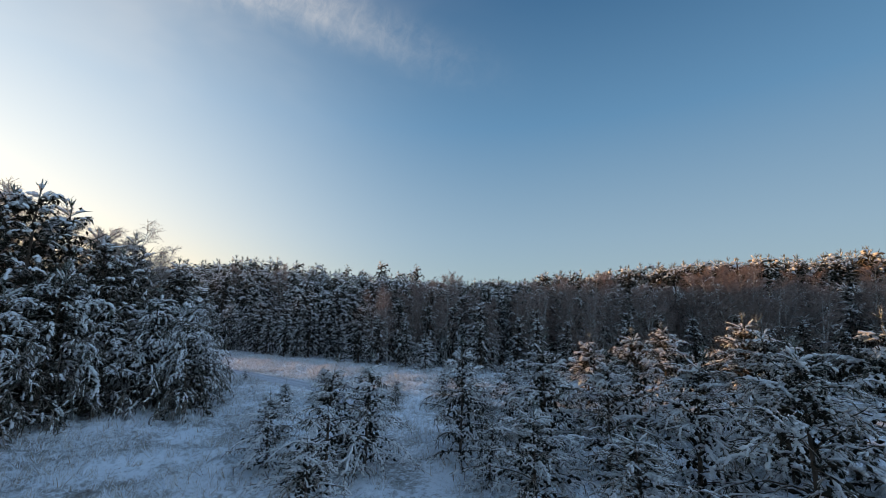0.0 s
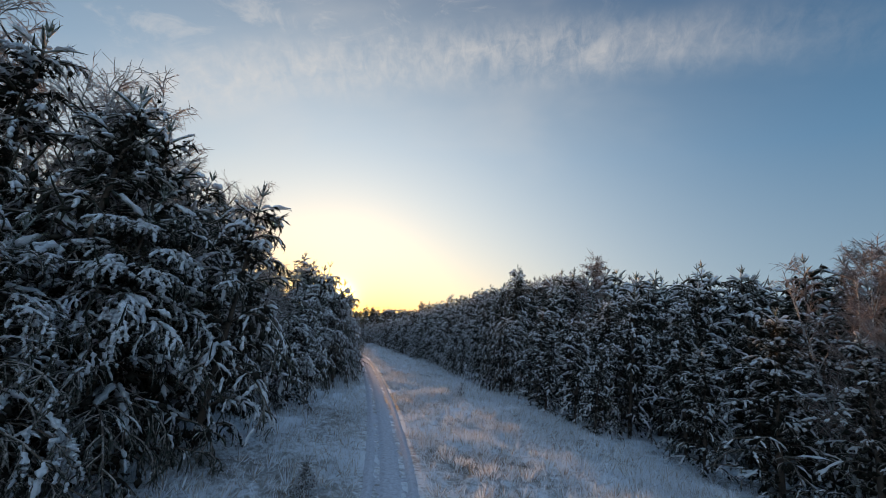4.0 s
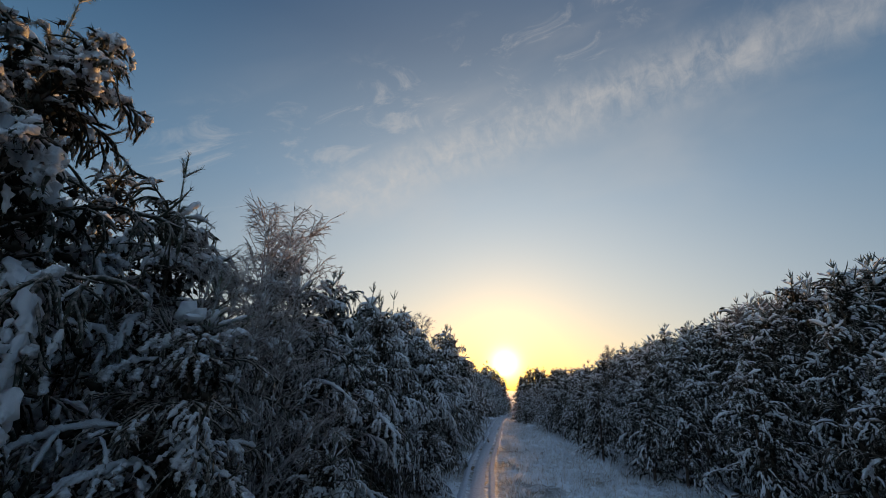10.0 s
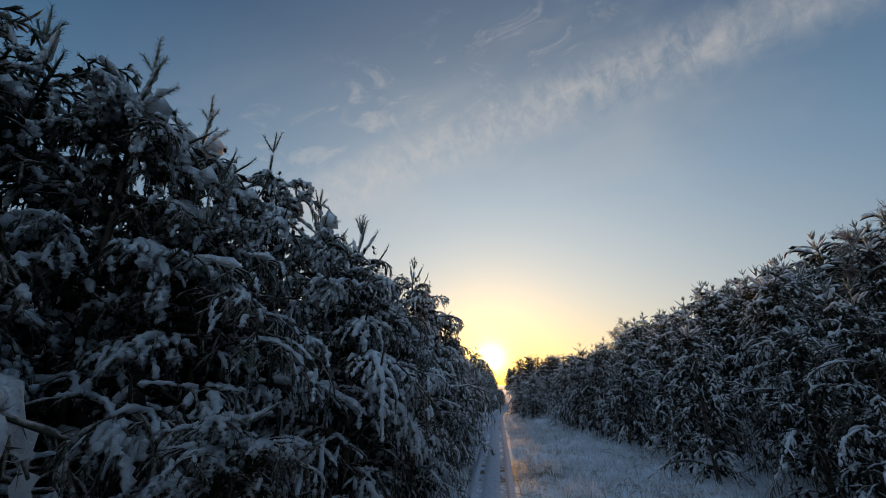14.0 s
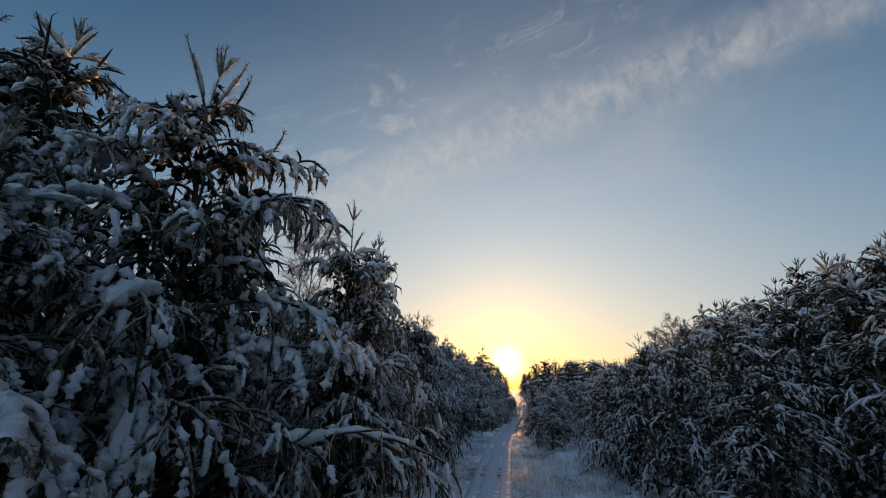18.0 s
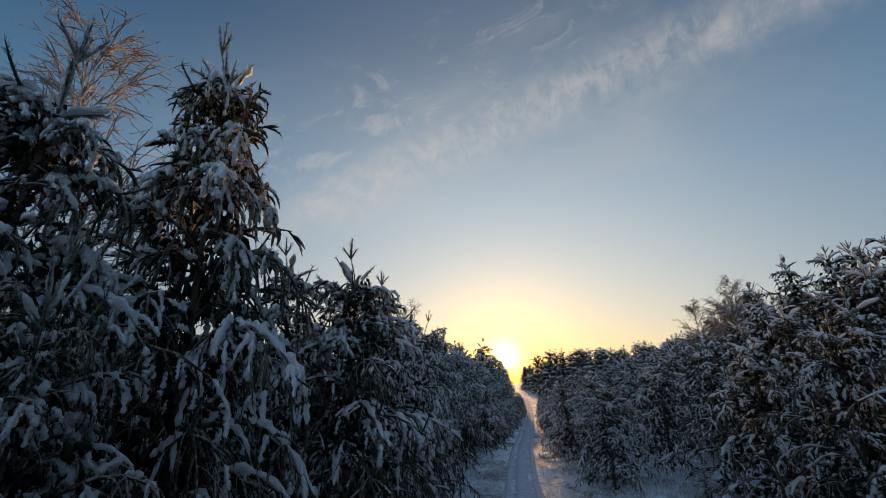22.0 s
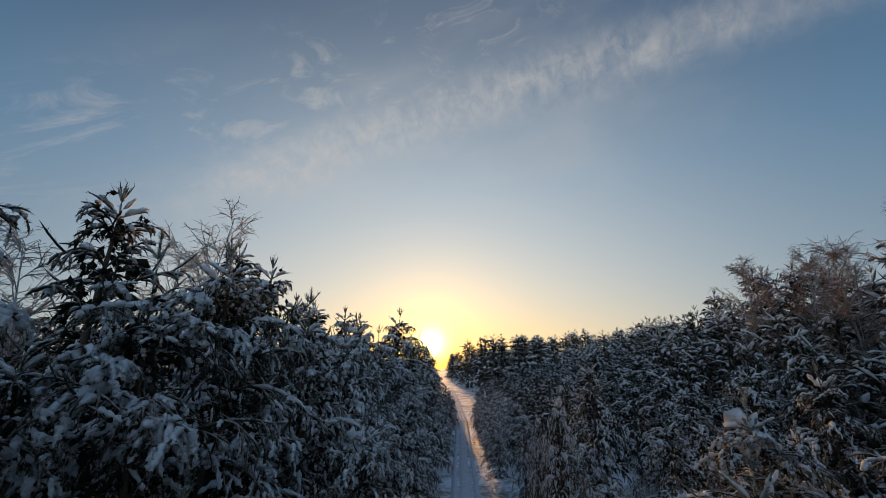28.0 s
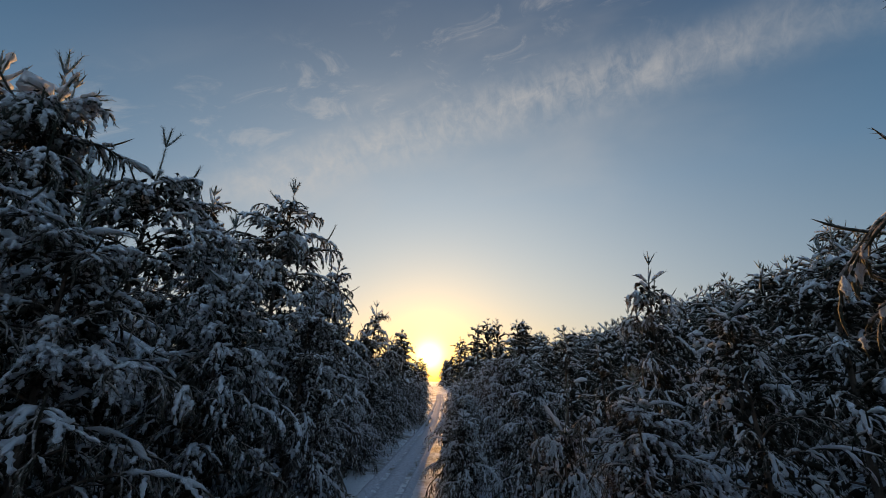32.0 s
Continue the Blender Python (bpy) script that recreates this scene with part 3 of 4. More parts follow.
vx = tx[:, None] + cols[None] + rng.normal(size=(len(ty), 1)) * 0.004
vy = np.repeat(ty[:, None], len(cols), 1)
vz = land(vx, vy) + prof[None] + rng.normal(size=vx.shape) * 0.004
tagged(new("ski_track", sheet_mesh("ski_track", TRACK, vx[:, ::-1], vy[:, ::-1], vz[:, ::-1])), "pressed snow track with two parallel grooves", "track", kind="structure")

# ---- placing trees ----
rng = np.random.RandomState(3)
LABELS = {
    "near": "young pine bowed under thick snow rolls beside the track",
    "mid": "snow-laden young pine in the dense roadside stand",
    "low": "small snow-dusted pine sapling standing in the clearing",
}
PLACED = []


def put(kind, x, y, top, spread=1.0):
    """A pine with its foot on the land and its tip at the height top."""
    PLACED.append((x, y))
    meshes = {"near": NEAR, "mid": MID, "low": LOW}[kind]
    me, shoots = meshes[rng.randint(len(meshes))]
    z = float(land(x, y))
    if kind == "mid" and (top - z > 4.0 or (x > 2 and y < 19)):
        meshes = TALL
        me, shoots = meshes[rng.randint(len(meshes))]
    s = (top - z) / (3.02 if meshes is not TALL else 2.85)
    root = new("pine_tree")
    turn = Euler((rng.normal() * 0.03, rng.normal() * 0.03, rng.uniform(0, 6.28))).to_matrix().to_4x4()
    root.matrix_basis = Matrix.Translation((x, y, z - 0.03)) @ turn @ Matrix.Diagonal((s * spread, s * spread, s, 1))
    tagged(root, LABELS[kind], "pine tree", "pines in the " + ("clearing" if kind == "low" else "stand"))
    for (name, _, text), data in zip(PARTS, me):
        ob = part(name, data, root, text)
        if name in ("branchwork", "foliage", "snow_cover", "inner_foliage"):
            tagged(ob, text, kind="stuff")
    for data in shoots if kind != "mid" else shoots[:3]:
        part("side_shoot", data, root, "frosted side shoot")


# pines along the left of the track: foot x, y, height of the tip, spread
LEFT = [
    (-11.3, 8.4, 5.95, 0.8), (-10.2, 8.1, 5.75, 0.8), (-9.6, 8.0, 5.95, 0.8), (-8.6, 8.3, 5.65, 0.8), (-9.2, 7.5, 3.9, 0.95), (-10.1, 7.1, 3.4, 1.0), (-8.1, 7.3, 2.7, 1.0), (-7.8, 8.2, 4.8, 0.85), (-7.2, 8.0, 4.5, 0.85),
    (-6.9, 5.5, 2.75, 0.95), (-6.1, 6.1, 2.1, 1.0), (-7.0, 7.0, 3.4, 0.95), (-6.0, 7.5, 3.2, 0.95), (-5.3, 7.4, 2.5, 1.0), (-6.6, 8.95, 5.2, 0.8), (-5.65, 8.9, 4.5, 0.85), (-5.1, 9.3, 4.2, 0.85), (-5.0, 8.6, 3.2, 0.95), (-4.25, 9.9, 3.9, 0.85),
    (-4.9, 9.9, 3.7, 0.9), (-6.0, 10.1, 4.8, 0.8), (-7.6, 9.4, 5.2, 0.8), (-5.4, 11.6, 4.4, 0.9), (-3.5, 13.5, 2.2, 1.0), (-3.6, 15.3, 2.9, 0.95), (-5.35, 13.6, 4.2, 0.85), (-4.3, 12.4, 2.8, 0.95), (-3.0, 17.1, 3, 0.9),
]
LEFT += [
    (-2.55, 17.6, 3.3, 0.85), (-3.6, 17.2, 3.3, 0.9), (-6.1, 19.65, 5.0, 0.85), (-6.5, 20.3, 5.4, 0.85), (-4.2, 20.75, 4.1, 0.85), (-4.15, 21.6, 4.35, 0.8), (-4.5, 22.8, 4.9, 0.8), (-3.4, 22.4, 4.38, 0.75), (-3.5, 19.0, 3.9, 0.8),
    (-2.6, 19.4, 3.2, 0.85), (-2.5, 21.0, 3.1, 0.85), (-2.4, 22.9, 2.5, 0.9), (-3.4, 23.9, 3.7, 0.8), (-3.9, 24.4, 3.7, 0.8), (-6.3, 25.4, 5.0, 0.85), (-3.1, 25.6, 3.4, 0.85), (-4.3, 26.6, 4.2, 0.8),
]
LEFT += [
    (-2.55, 26.2, 2.7, 0.95), (-2.5, 27.6, 3.35, 0.64), (-3.45, 27.3, 3.7, 0.8), (-4.2, 28.8, 4.15, 0.8), (-3.45, 28.75, 3.68, 0.75), (-3.15, 29.2, 3.62, 0.75), (-2.6, 29.4, 2.8, 0.9), (-3.7, 30.5, 4.28, 0.75), (-3.3, 31.0, 4.1, 0.7),
    (-2.2, 30.8, 3.05, 0.8), (-2.85, 31.3, 3.57, 0.7), (-2.5, 31.6, 3.0, 0.8), (-2.4, 32.9, 2.8, 0.85), (-3.0, 32.9, 3.4, 0.8), (-3.5, 33.9, 3.9, 0.8), (-2.4, 34.1, 2.7, 0.9),
]
LEFT += [
    (-2.4, 35.3, 4.0, 0.75), (-3.2, 34.5, 3.6, 0.8), (-4.0, 35.33, 4.7, 0.8), (-4.4, 35.5, 4.5, 0.8), (-2.0, 36.65, 3.4, 0.62), (-3.6, 36.85, 3.9, 0.8), (-4.15, 37.75, 4.35, 0.8), (-5.0, 39.4, 4.7, 0.8), (-2.1, 37.3, 2.9, 0.85), (-2.7, 38.3, 3.2, 0.85), (-3.2, 39.75, 3.7, 0.6), (-3.1, 40.95, 4.68, 0.53),
    (-3.8, 41.25, 4.85, 0.75), (-2.55, 39.55, 2.5, 0.5), (-2.6, 42.5, 3.35, 0.8), (-3.4, 42.9, 3.6, 0.8), (-2.75, 44.15, 3.58, 0.8), (-2.9, 45.4, 2.7, 0.75), (-3.95, 44.9, 3.8, 0.8), (-2.85, 46.45, 3.28, 0.8),
    (-4.0, 46.5, 4.1, 0.75), (-4.05, 47.95, 4.15, 0.75), (-4.9, 48.15, 4.3, 0.75), (-3.3, 48.4, 3.3, 0.8), (-2.9, 47.7, 2.5, 0.75), (-3.4, 50.4, 3.6, 0.8), (-2.7, 49.4, 2.9, 0.85),
]
LEFT += [
    (-2.8, 51.4, 3.3, 0.8), (-3.1, 52.7, 3.75, 0.8), (-4.3, 52.6, 4.3, 0.8), (-2.8, 54.0, 3.4, 0.8), (-3.65, 53.75, 3.95, 0.8), (-3.75, 55.0, 4.25, 0.75), (-2.8, 55.9, 3.3, 0.8), (-5.2, 57.3, 5.2, 0.75), (-2.9, 57.6, 3.4, 0.8), (-5.6, 58.7, 4.65, 0.75),
    (-4.75, 58.75, 4.33, 0.75), (-4.15, 59.55, 4.27, 0.75), (-3.65, 60.6, 4.25, 0.75), (-3.05, 60.1, 3.98, 0.75), (-2.7, 61.0, 3.6, 0.8), (-2.4, 63.75, 4.7, 0.8), (-3.9, 64.4, 4.5, 0.75), (-2.0, 66.9, 4.0, 0.75), (-2.3, 62.3, 3.2, 0.85),
    (-4.9, 61.1, 4.7, 0.75), (-2.9, 68.3, 3.9, 0.8), (-2.1, 65.3, 3.1, 0.85), (-1.5, 69.4, 3.4, 0.8), (-2.6, 58.9, 2.8, 0.85),
]
# lower pines that lean in on the narrowing track
LEFT += [
    (-1.95, 20.2, 1.5, 0.9), (-1.95, 24.2, 1.5, 0.9), (-1.9, 28.6, 1.6, 0.9), (-1.9, 31.9, 1.6, 0.9), (-2.0, 35.9, 1.7, 0.8), (-2.55, 40.65, 1.6, 0.55), (-2.55, 43.5, 1.7, 0.7), (-2.7, 46.7, 1.7, 0.7), (-2.6, 49.0, 1.8, 0.7),
    (-2.3, 51.0, 2.0, 0.75), (-1.9, 53.0, 2.1, 0.85), (-1.85, 54.6, 2.0, 0.85), (-1.8, 56.0, 1.9, 0.9), (-1.65, 57.5, 1.8, 0.9), (-1.65, 59.1, 2.1, 0.85), (-1.6, 60.7, 2.2, 0.8), (-1.4, 62.5, 2.2, 0.8),
    (-1.3, 64.9, 2.3, 0.8), (-1.1, 67.3, 2.4, 0.8), (-0.9, 70.3, 2.4, 0.8),
]
for i in range(9):
    LEFT.append((float(track_x(62.5 + i * 1.5)) - 0.85, 62.5 + i * 1.5, 1.05 + 0.1 * (i % 3), 0.9))
for x, y, top, spread in LEFT:
    spread *= 1.15
    put("near" if abs(x - float(track_x(y))) < 2.75 and 13 < y < 65 or y < 8.7 and top < 4.5 else "mid", x, y, top, spread)

# pines of the stand on the right
RIGHT = [
    (5.8, 23.3, 5.7, 0.8), (6.6, 23.85, 6.1, 0.75), (5.85, 24.75, 5.05, 0.8), (7.7, 20.8, 5.7, 0.8), (10.8, 23.6, 7.2, 0.8), (5.7, 26.2, 4.5, 0.85), (7.1, 32.7, 5.4, 0.8), (6.8, 30.7, 5.2, 0.8), (6.7, 35.4, 4.6, 0.85),
    (3.95, 34.9, 3.7, 0.9), (4.3, 35.5, 3.8, 0.9), (8.0, 37.4, 5.0, 0.8), (6.2, 39.8, 4.35, 0.85), (6.7, 42.1, 4.8, 0.8), (6.6, 43.0, 4.7, 0.8), (7.4, 39.6, 4.75, 0.8), (5.4, 37.9, 4.1, 0.9),
    (9.35, 49.2, 6.6, 0.75), (10.4, 48.5, 6.6, 0.75), (9.8, 52.0, 5.95, 0.8), (8.45, 51.6, 5.65, 0.8), (8.05, 52.4, 5.65, 0.8), (8.0, 54.9, 5.4, 0.8), (7.0, 47.3, 4.6, 0.9), (7.8, 56.0, 4.9, 0.9),
    (6.2, 58.5, 3.3, 0.9), (6.4, 57.0, 3.5, 0.9), (11.9, 64.3, 6.3, 0.8), (10.5, 61.9, 5.8, 0.8), (12.3, 64.9, 6.5, 0.8), (12.7, 68.3, 6.2, 0.8),
]
for x, y, top, spread in RIGHT:
    put("mid", x, y, top, spread)
# bushy pines at the foot of that stand, close to the track
NEAR_RIGHT = [
    (0.79, 47.65, 2.06, 1.2), (2.98, 44.06, 3.06, 1.0), (3.12, 40.33, 3.06, 1.0), (2.85, 37.14, 2.93, 1.0), (1.25, 50.44, 2.26, 1.1), (2.45, 49.38, 2.53, 1.0),
    (0.50, 50.90, 2.10, 1.1), (1.40, 52.20, 2.30, 1.1), (0.85, 53.70, 1.35, 1.1), (0.74, 55.56, 2.2, 0.5), (0.5, 55.78, 1.9, 0.26), (0.85, 58.5, 1.0, 0.6), (2.2, 57.7, 2.75, 0.75), (2.68, 61.1, 2.45, 0.75), (1.80, 57.20, 1.20, 1.1), (1.40, 58.90, 1.10, 1.1),
    (2.20, 54.70, 1.90, 1.0), (2.55, 59.70, 1.75, 0.9), (4.31, 34.22, 3.19, 1.0), (3.5, 31.5, 2.5, 1.0), (3.7, 28.8, 2.7, 1.0), (3.65, 52.04, 2.79, 1.0),
    (3.9, 26.2, 2.8, 1.0), (3.6, 23.6, 2.2, 1.0), (4.0, 21.6, 3.0, 1.0), (3.9, 19.2, 3.2, 1.0), (4.2, 16.8, 3.3, 1.0),
]
for i in range(9):
    NEAR_RIGHT.append((float(track_x(60.9 + i * 1.5)) + 0.95, 60.9 + i * 1.5, 0.85 + 0.15 * (i % 3), 0.9))
    NEAR_RIGHT.append((float(track_x(61.5 + i * 1.4)) + 1.75, 61.5 + i * 1.4, 1.25 + 0.2 * (i % 3), 0.95))
for x, y, top, spread in NEAR_RIGHT:
    put("near" if x < 2.1 else "mid", x, y, top, spread)

# saplings of the clearing
SAPLINGS = [
    (-7.9, -0.3, 1.95, 0.8), (-7.4, -0.75, 2.0, 0.75), (-6.1, -2.0, 2.25, 0.8), (-8.2, 0.8, 1.3, 0.9), (-5.5, -3.5, 2.4, 1.05), (-5.6, -4.6, 2.15, 1.05), (-5.7, -5.9, 2.3, 1.1),
    (-6.8, -7.1, 2.6, 1.0), (-9.6, -1.6, 1.35, 1.0), (-7.8, -3.9, 1.6, 1.0), (-8.1, -5.2, 1.55, 1.1), (-2.6, -5.0, 2.5, 1.0), (-4.2, -7.4, 2.8, 1.0), (-3.6, -2.9, 1.9, 1.1),
    (-4.4, -8.8, 2.9, 1.0), (-1.9, -7.2, 2.9, 1.0), (-0.9, -3.6, 2.2, 1.0), (-5.5, -9.8, 2.7, 1.0),
]
SAPLINGS += [
    (-7.0, -9.0, 2.3, 1.0), (0.4, -5.6, 2.6, 1.0), (-4.2, 3.25, 1.15, 1.0),
    (-3.5, 1.25, 0.9, 1.0), (-2.45, 0.3, 1.15, 1.0), (-2.4, -0.6, 1.1, 1.0), (-3.1, -2.0, 1.75, 1.0), (-5.8, 3.1, 1.0, 0.8), (5.0, 5.2, 1.5, 1.0), (-6.9, -2.9, 1.1, 1.0),
    (-2.8, 8.6, 0.5, 0.9), (1.5, 16.8, 0.55, 0.9), (2.45, 44.86, 0.80, 0.9), (1.92, 46.45, 0.67, 0.9), (-9.0, -4.9, 1.0, 1.0), (-4.7, -1.9, 1.2, 1.0),
]
for x, y, top, spread in SAPLINGS:
    put("low", x, y, top, spread * (1.4 if y < 1 and x < -7 else 1.1))


def crowded(x, y, gap):
    return any((x - a) ** 2 + (y - c) ** 2 < gap * gap for a, c in PLACED)


# the rest of the stand behind those trees; its hidden rows are one joined wood
EDGE_Y = (-40, -14, -4, 3.5, 7, 12.5, 18, 24, 36.5, 47, 52.3, 110)
EDGE_X = (16, 10, 8, 6, 5, 4.2, 4.0, 3.4, 2.7, 1.7, 1.2, 3.5)
BACK = []
for row in range(11):
    y = -34.0 + row * 0.4
    while y < 84:
        x = float(np.interp(y, EDGE_Y, EDGE_X)) + row * 1.35 + rng.uniform(-0.35, 0.35)
        yy = y + rng.uniform(-0.4, 0.4)
        if y < 30:
            top = min(2.6 + 0.68 * row, float(np.interp(y, (-10, 4, 10, 18, 24, 30), (4.3, 4.3, 4.7, 5.3, 6.0, 6.2)))) + 0.08 * row + rng.uniform(-0.4, 0.5)
        else:
            top = float(np.interp(y, (30, 44.6, 50.3, 56.3), (2.7, 2.6, 2.0, 1.3))) + float(np.interp(y, (46, 57), (0.66, 0.54))) * min(row, 8) + 0.4 * max(row - 8, 0) + rng.uniform(-0.35, 0.35)
        if not crowded(x, yy, 0.95):
            if row < 3 and -9 < y < 62:
                put("mid", x, yy, top, rng.uniform(0.85, 1.1))
            else:
                BACK.append((x, yy, top))
        y += 1.35 + 0.12 * row + (0.5 if y > 60 else 0)
LEFT_Y = (4, 7, 9, 13, 18, 24, 36, 46, 60, 110)
LEFT_X = (-15, -10.5, -7.4, -4.8, -3.4, -3.0, -3.9, -4.0, -3.5, -1.5)
for row in range(5):
    y = 5.5 + row * 0.5
    while y < 84:
        x = float(np.interp(y, LEFT_Y, LEFT_X)) - row * 1.45 + rng.uniform(-0.35, 0.35)
        yy = y + rng.uniform(-0.4, 0.4)
        top = 2.7 + 0.35 * row + rng.uniform(-0.4, 0.4)
        if not crowded(x, yy, 0.95):
            if row < 2 and y < 62:
                put("mid", x, yy, top, rng.uniform(0.85, 1.05))
            else:
                BACK.append((x, yy, top))
        y += 1.35 + 0.1 * row + (0.5 if y > 60 else 0)


# ---- birches ----
def birch_shapes(seed, stems, limbs_per, twigs_per, fine_per):
    """A slender rimed birch 4.7 m tall: stems, and the haze of fine twigs."""
    rng = np.random.RandomState(seed)
    stem, twig = Shape(), Shape()
    for s in range(stems):
        n = 9
        h = 4.6 * rng.uniform(0.85, 1.0)
        line = bent(np.array([[rng.normal() * 0.08, rng.normal() * 0.08, -0.1]]), np.array([rng.uniform(0, 6.28)]), np.array([1.5 - 0.1 * s]), np.array([h]), np.array([rng.uniform(-0.05, 0.08)]), n, rng, 0.06)
        stem.tubes(line, np.linspace(0.032, 0.006, n)[None], 6)
        f = np.linspace(0.22, 0.98, limbs_per)[None]
        at, way = along_line(line, f)
        ln = (0.25 + 1.15 * (1 - f[0]) ** 0.8) * rng.uniform(0.7, 1.2, limbs_per)
        l1 = bent(at[0], rng.uniform(0, 6.28, limbs_per), rng.uniform(0.85, 1.3, limbs_per), ln, rng.uniform(0.0, 0.4, limbs_per), 5, rng, 0.12)
        stem.tubes(l1, (0.010 * (0.4 + ln))[:, None] * np.linspace(1, 0.3, 5)[None], 4)
        f = rng.uniform(0.2, 1.0, (limbs_per, twigs_per))
        at, way = along_line(l1, f)
        a2 = np.arctan2(way[..., 1], way[..., 0]) + rng.normal(size=f.shape) * 0.8
        l2 = bent(at.reshape(-1, 3), a2.ravel(), rng.uniform(0.35, 1.2, f.size), (0.22 + 0.3 * np.repeat(ln, twigs_per)) * rng.uniform(0.6, 1.2, f.size), rng.uniform(0.0, 0.8, f.size), 4, rng, 0.28)
        twig.tubes(l2, np.tile(np.linspace(0.0066, 0.0036, 4), (f.size, 1)), 3)
        g = rng.uniform(0.2, 1.0, (len(l2), fine_per))
        at, way = along_line(l2, g)
        a3 = np.arctan2(way[..., 1], way[..., 0]) + rng.normal(size=g.shape) * 0.9
        l3 = bent(at.reshape(-1, 3), a3.ravel(), rng.uniform(-0.4, 0.9, g.size), rng.uniform(0.08, 0.22, g.size), rng.uniform(0.2, 1.2, g.size), 3, rng, 0.3)
        twig.tubes(l3[:, ::2], np.tile([0.0038, 0.0022], (g.size, 1)), 3)
    return stem, twig


BIRCHES = [birch_shapes(101, 1, 30, 9, 8), birch_shapes(102, 2, 19, 8, 7), birch_shapes(103, 1, 28, 9, 8), birch_shapes(104, 3, 16, 7, 6), birch_shapes(105, 3, 20, 8, 5), birch_shapes(106, 2, 24, 9, 5)]
BIRCH_MESH = [(s.mesh("birch_stems", BIRCH), t.mesh("birch_twigs", TWIG if i > 3 else BROWN_TWIG)) for i, (s, t) in enumerate(BIRCHES)]


def birch(x, y, top, spread=1.0, dense=False):
    v = rng.randint(4, 6) if dense else rng.randint(4)
    z = float(land(x, y))
    s = (top - z) / 4.7
    root = new("birch_tree")
    root.matrix_basis = Matrix.Translation((x, y, z - 0.02)) @ Euler((0, 0, rng.uniform(0, 6.28))).to_matrix().to_4x4() @ Matrix.Diagonal((s * spread, s * spread, s, 1))
    tagged(root, "bushy bare birch with white hoar-frosted twigs" if dense else "slender bare birch with pale stem and brownish twigs", "birch tree", "birches in the stand")
    part("stem", BIRCH_MESH[v][0], root, "pale birch stems")
    tagged(part("twig_haze", BIRCH_MESH[v][1], root), "haze of fine twigs with frost", kind="stuff")


for x, y, top, spread in [
    (-6.77, 16.4, 6.3, 0.95), (-8.6, 17.2, 6.5, 0.95), (-5.46, 16.1, 5.3, 0.95), (-7.6, 16.8, 6.3, 0.95), (-6.1, 16.2, 5.7, 0.9), (-4.7, 15.0, 3.5, 1.1), (-4.2, 14.4, 2.9, 1.1), (-9.4, 17.9, 6.3, 0.9), (-4.6, 20.6, 4.4, 0.9), (-6.6, 11.0, 4.6, 0.9), (-7.6, 9.4, 5.3, 0.9), (-2.45, 24.3, 4.0, 0.8), (-3.0, 23.6, 3.4, 0.9),
    (-5.13, 41.66, 5.99, 0.8), (9.1, 39.2, 6.3, 0.8), (9.6, 38.4, 6.5, 0.8), (7.7, 55.8, 5.75, 0.9), (8.1, 57.3, 5.7, 0.9), (10.7, 61.1, 6.1, 0.8), (11.6, 60.5, 6.7, 0.8), (8.2, 19.4, 6.6, 0.8), (8.70, 61.30, 6.20, 0.9),
    (-8.6, 9.2, 5.6, 0.8), (-7.9, 9.0, 5.5, 0.8), (-9.9, 9.0, 6.0, 0.8), (-10.7, 8.9, 6.1, 0.8), (-6.9, 9.8, 5.3, 0.8), (-5.9, 11.4, 4.9, 0.8), (-6.3, 9.5, 5.1, 0.8), (-5.3, 10.6, 4.5, 0.8), (-9.2, 9.4, 5.8, 0.8),
    (-5.40, 53.30, 4.70, 0.9), (-6.36, 56.9, 5.9, 0.9), (10.6, 29.0, 7.0, 0.8), (12.56, 51.24, 7.45, 0.8),
]:
    birch(x, y, top + (0.35 if y < 12 else 0), spread, x < 0)
for i in range(105):
    y = rng.uniform(-22, 9)
    birch(float(np.interp(y, EDGE_Y, EDGE_X)) + rng.uniform(-0.3, 3.8), y, rng.uniform(3.9, 5.7) - (0.6 if y > -2 else 0), rng.uniform(0.7, 1.0))

# ---- woods: the hidden rows, and the far trees round about ----
def wood_of(name, label, rows, models):
    root = tagged(new(name), label, "woods", kind="stuff")
    joined = [Shape() for _ in PARTS]
    for i, (x, y, top) in enumerate(rows):
        z = float(land(x, y))
        s = (top - z) / 3.0
        m = Matrix.Translation((x, y, z - 0.05)) @ Euler((0, 0, rng.uniform(0, 6.28))).to_matrix().to_4x4() @ Matrix.Diagonal((s, s, s, 1))
        model = models[i % len(models)]
        for p, q in zip(joined, model):
            p.add(q, m)
        for q in model[6]:
            joined[4].add(q, m)
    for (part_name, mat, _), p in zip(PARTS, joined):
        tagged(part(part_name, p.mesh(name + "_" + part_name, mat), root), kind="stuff")


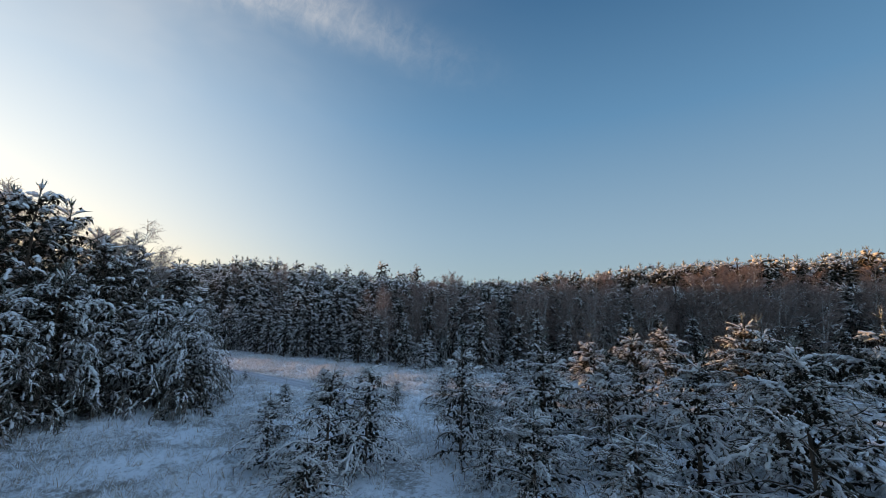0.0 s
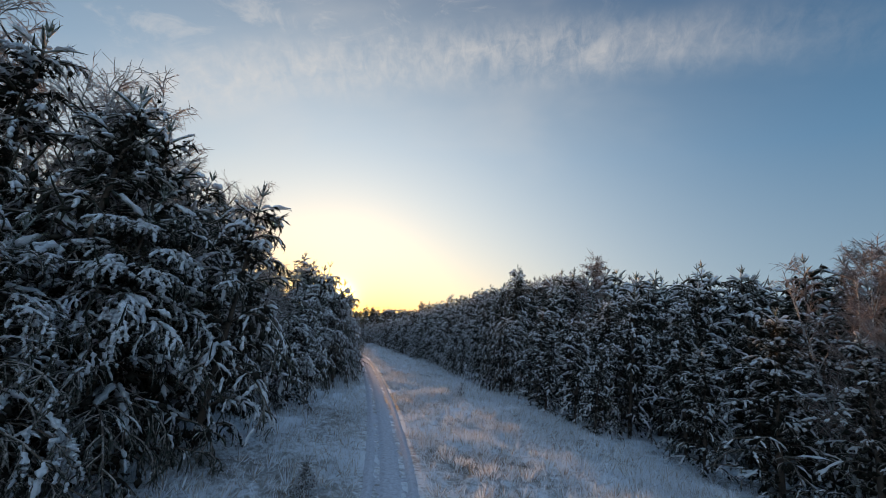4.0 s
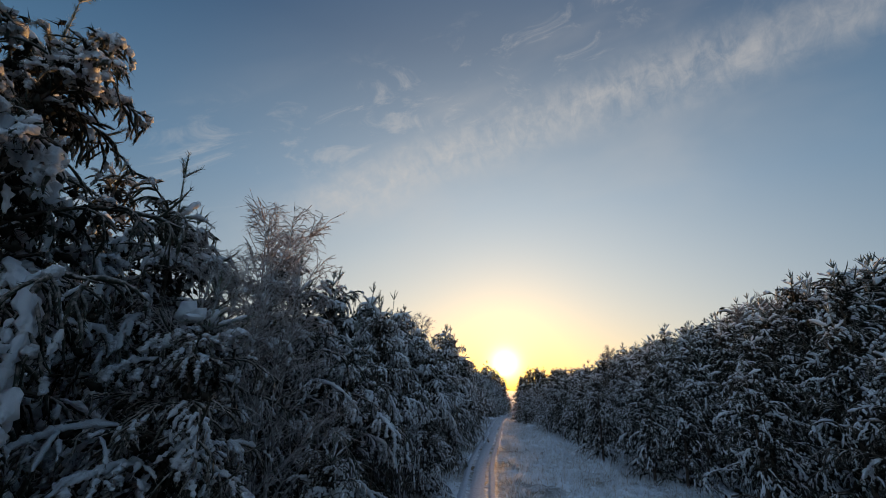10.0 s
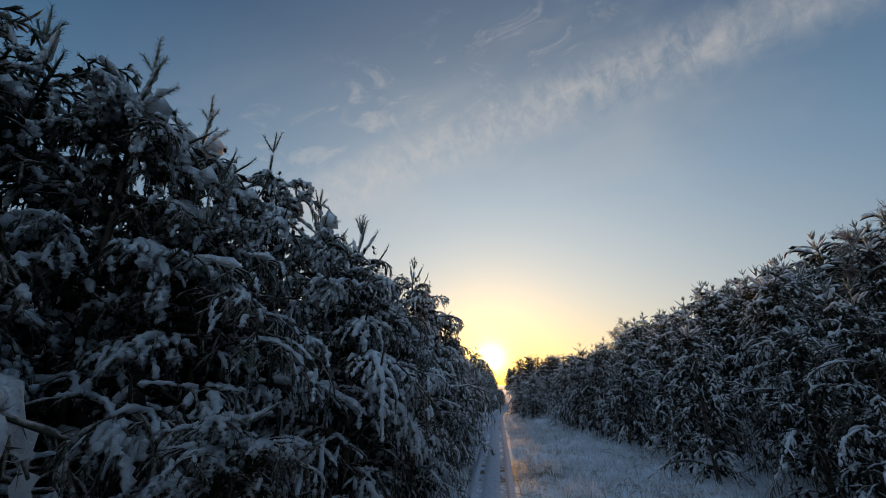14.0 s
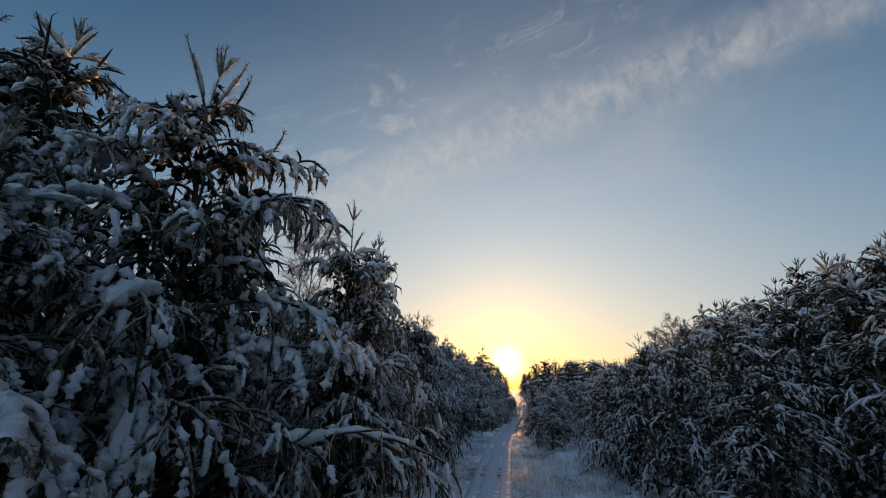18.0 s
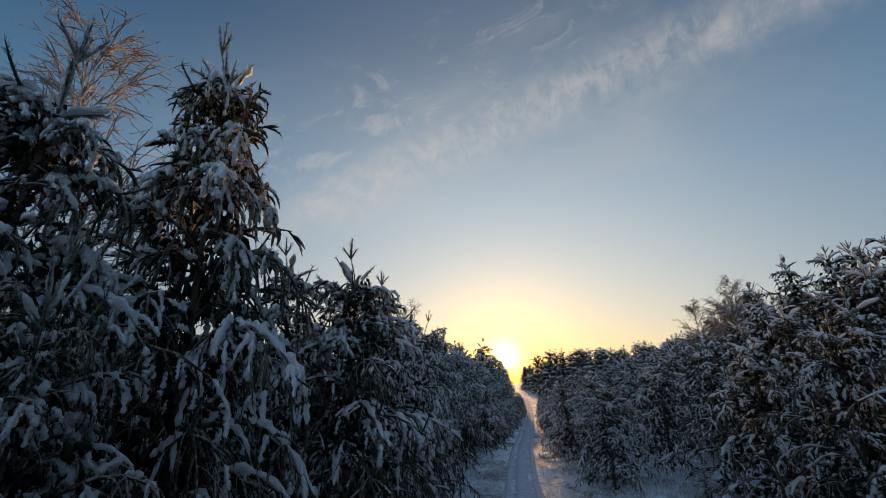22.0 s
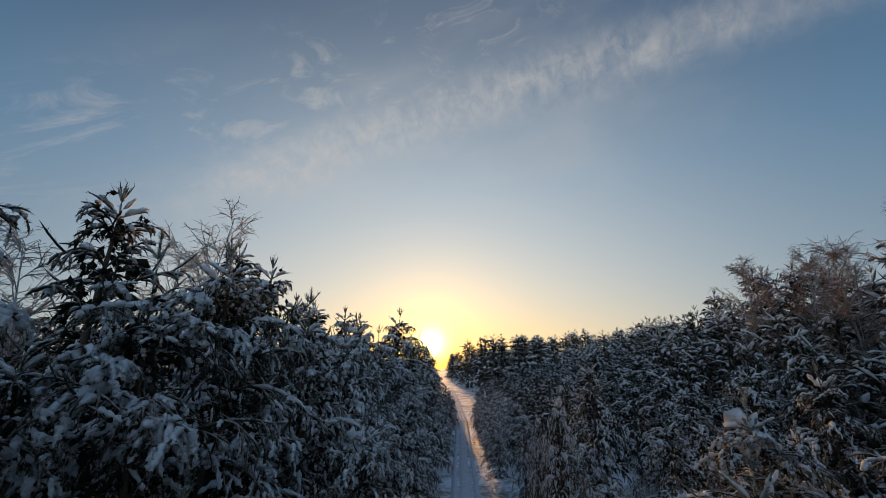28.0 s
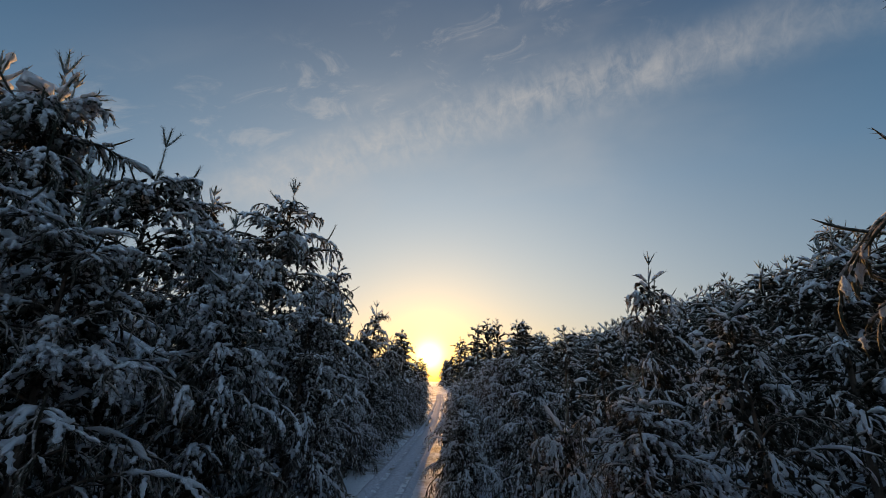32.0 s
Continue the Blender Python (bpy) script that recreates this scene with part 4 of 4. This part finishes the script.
wood_of("back_rows", "snow-covered pines deeper inside the stand", BACK, [pine_shapes(151 + i, 9, 4, 4, 0, 2, 0.014, 0.028, 3, 2, radius=0.95, inner=3, inner_blades=2, cover=0.8, lead_size=0.6, sides=3) for i in range(3)])
FAR = []
for i in range(12):
    put("mid", -1.3 + 1.25 * (i % 2) + rng.uniform(-0.25, 0.25), 72 + i * 1.1, rng.uniform(0.9, 1.3), 0.9)
for i in range(620):
    if i < 350:
        y = rng.uniform(84, 210)
        x = float(track_x(y)) + rng.choice([-1, 1]) * (2.0 + rng.gamma(1.2, 22))
    else:
        a, d = rng.uniform(-2.9, 1.2), rng.uniform(20, 70)
        x, y = -2 - d * math.sin(a), 12 + d * math.cos(a)
        if (-11 < x < 14 and -36 < y < 84) or (y < -3 and x < -4):
            continue
    if x > 14 and y < 30:  # an older wood beyond the clearing: many slim crowns
        for k in range(7):
            a, c = x + rng.uniform(6, 16), y + rng.uniform(-5, 5)
            FAR.append((a, c, float(np.interp(c, (-40, 12), (9.3, 6.4))) * (0.7 + 0.0105 * min(a, 40)) + rng.uniform(-0.5, 0.6)))
        continue
    top = rng.uniform(4.4, 6.0) + (1.6 + 0.09 * min(x, 40) if x > 2 else 0)
    if y > 80 and x > 2:
        top = min(top, 2.9 + 0.078 * (y - 55) + 0.06 * x + rng.uniform(-0.4, 0.3))
    FAR.append((x, y, top))
wood_of("far_woods", "distant snow-covered pine woods along the horizon", FAR, [pine_shapes(201 + i, 9, 4, 3, 0, 1, 0.03, 0.042, 3, 0, radius=0.85, inner=2, inner_blades=1, cover=0.6, lead_size=0.5, shape_pow=0.8, sides=3) for i in range(3)])

# ---- frosted grass ----
rng = np.random.RandomState(9)
count = 420000
gx = np.concatenate([rng.uniform(-13, 5.5, count // 2), rng.uniform(-2.4, 4.0, count // 2)])
gy = np.concatenate([rng.uniform(-8, 22, count // 2), rng.uniform(6, 50, count // 2)])
clump = np.sin(gx * 1.9 + np.sin(gy * 1.3)) * np.sin(gy * 1.6 + gx * 0.7)
keep = (np.abs(gx - track_x(gy)) > 0.42) & (clump > rng.uniform(-1.2, 0.9, len(gx)))
gx, gy = gx[keep], gy[keep]
at = np.stack([gx, gy, land(gx, gy) + bumps(gx, gy) - 0.01], axis=1)
way = unit(np.stack([rng.normal(size=len(gx)) * 0.55, rng.normal(size=len(gx)) * 0.55, np.ones(len(gx))], axis=1))
# tussocks: tight clumps of longer blades that arch outwards
spots = np.concatenate([np.stack([rng.uniform(-12.5, 4.8, 5200), rng.uniform(-7, 20, 5200)], axis=1), np.stack([rng.uniform(-0.4, 3.6, 2600), rng.uniform(6, 46, 2600)], axis=1)])
spots = spots[np.abs(spots[:, 0] - track_x(spots[:, 1])) > 0.55]
each = 22
turn = rng.uniform(0, 6.283, (len(spots), each))
lean = rng.uniform(0.1, 1.1, turn.shape)
out_way = np.stack([np.cos(turn) * lean, np.sin(turn) * lean, np.ones(turn.shape)], axis=-1).reshape(-1, 3)
foot = np.repeat(spots, each, 0) + out_way[:, :2] * 0.045
tuft_at = np.stack([foot[:, 0], foot[:, 1], land(foot[:, 0], foot[:, 1]) + bumps(foot[:, 0], foot[:, 1]) - 0.01], axis=1)
tuft_size = np.repeat(rng.uniform(0.08, 0.22, len(spots)), each) * rng.uniform(0.7, 1.2, len(foot))
grass = Shape()
grass.blades(tuft_at, unit(out_way), tuft_size, rng.uniform(0.007, 0.018, len(foot)), rng)
grass.blades(at, way, rng.uniform(0.06, 0.22, len(gx)) * (0.7 + 0.6 * np.clip(clump, 0, 1)[keep]), rng.uniform(0.005, 0.013, len(gx)), rng)
tagged(new("dry_grass", grass.mesh("dry_grass", GRASS)), "frosted dry grass blades poking through the snow", "grass", kind="stuff")
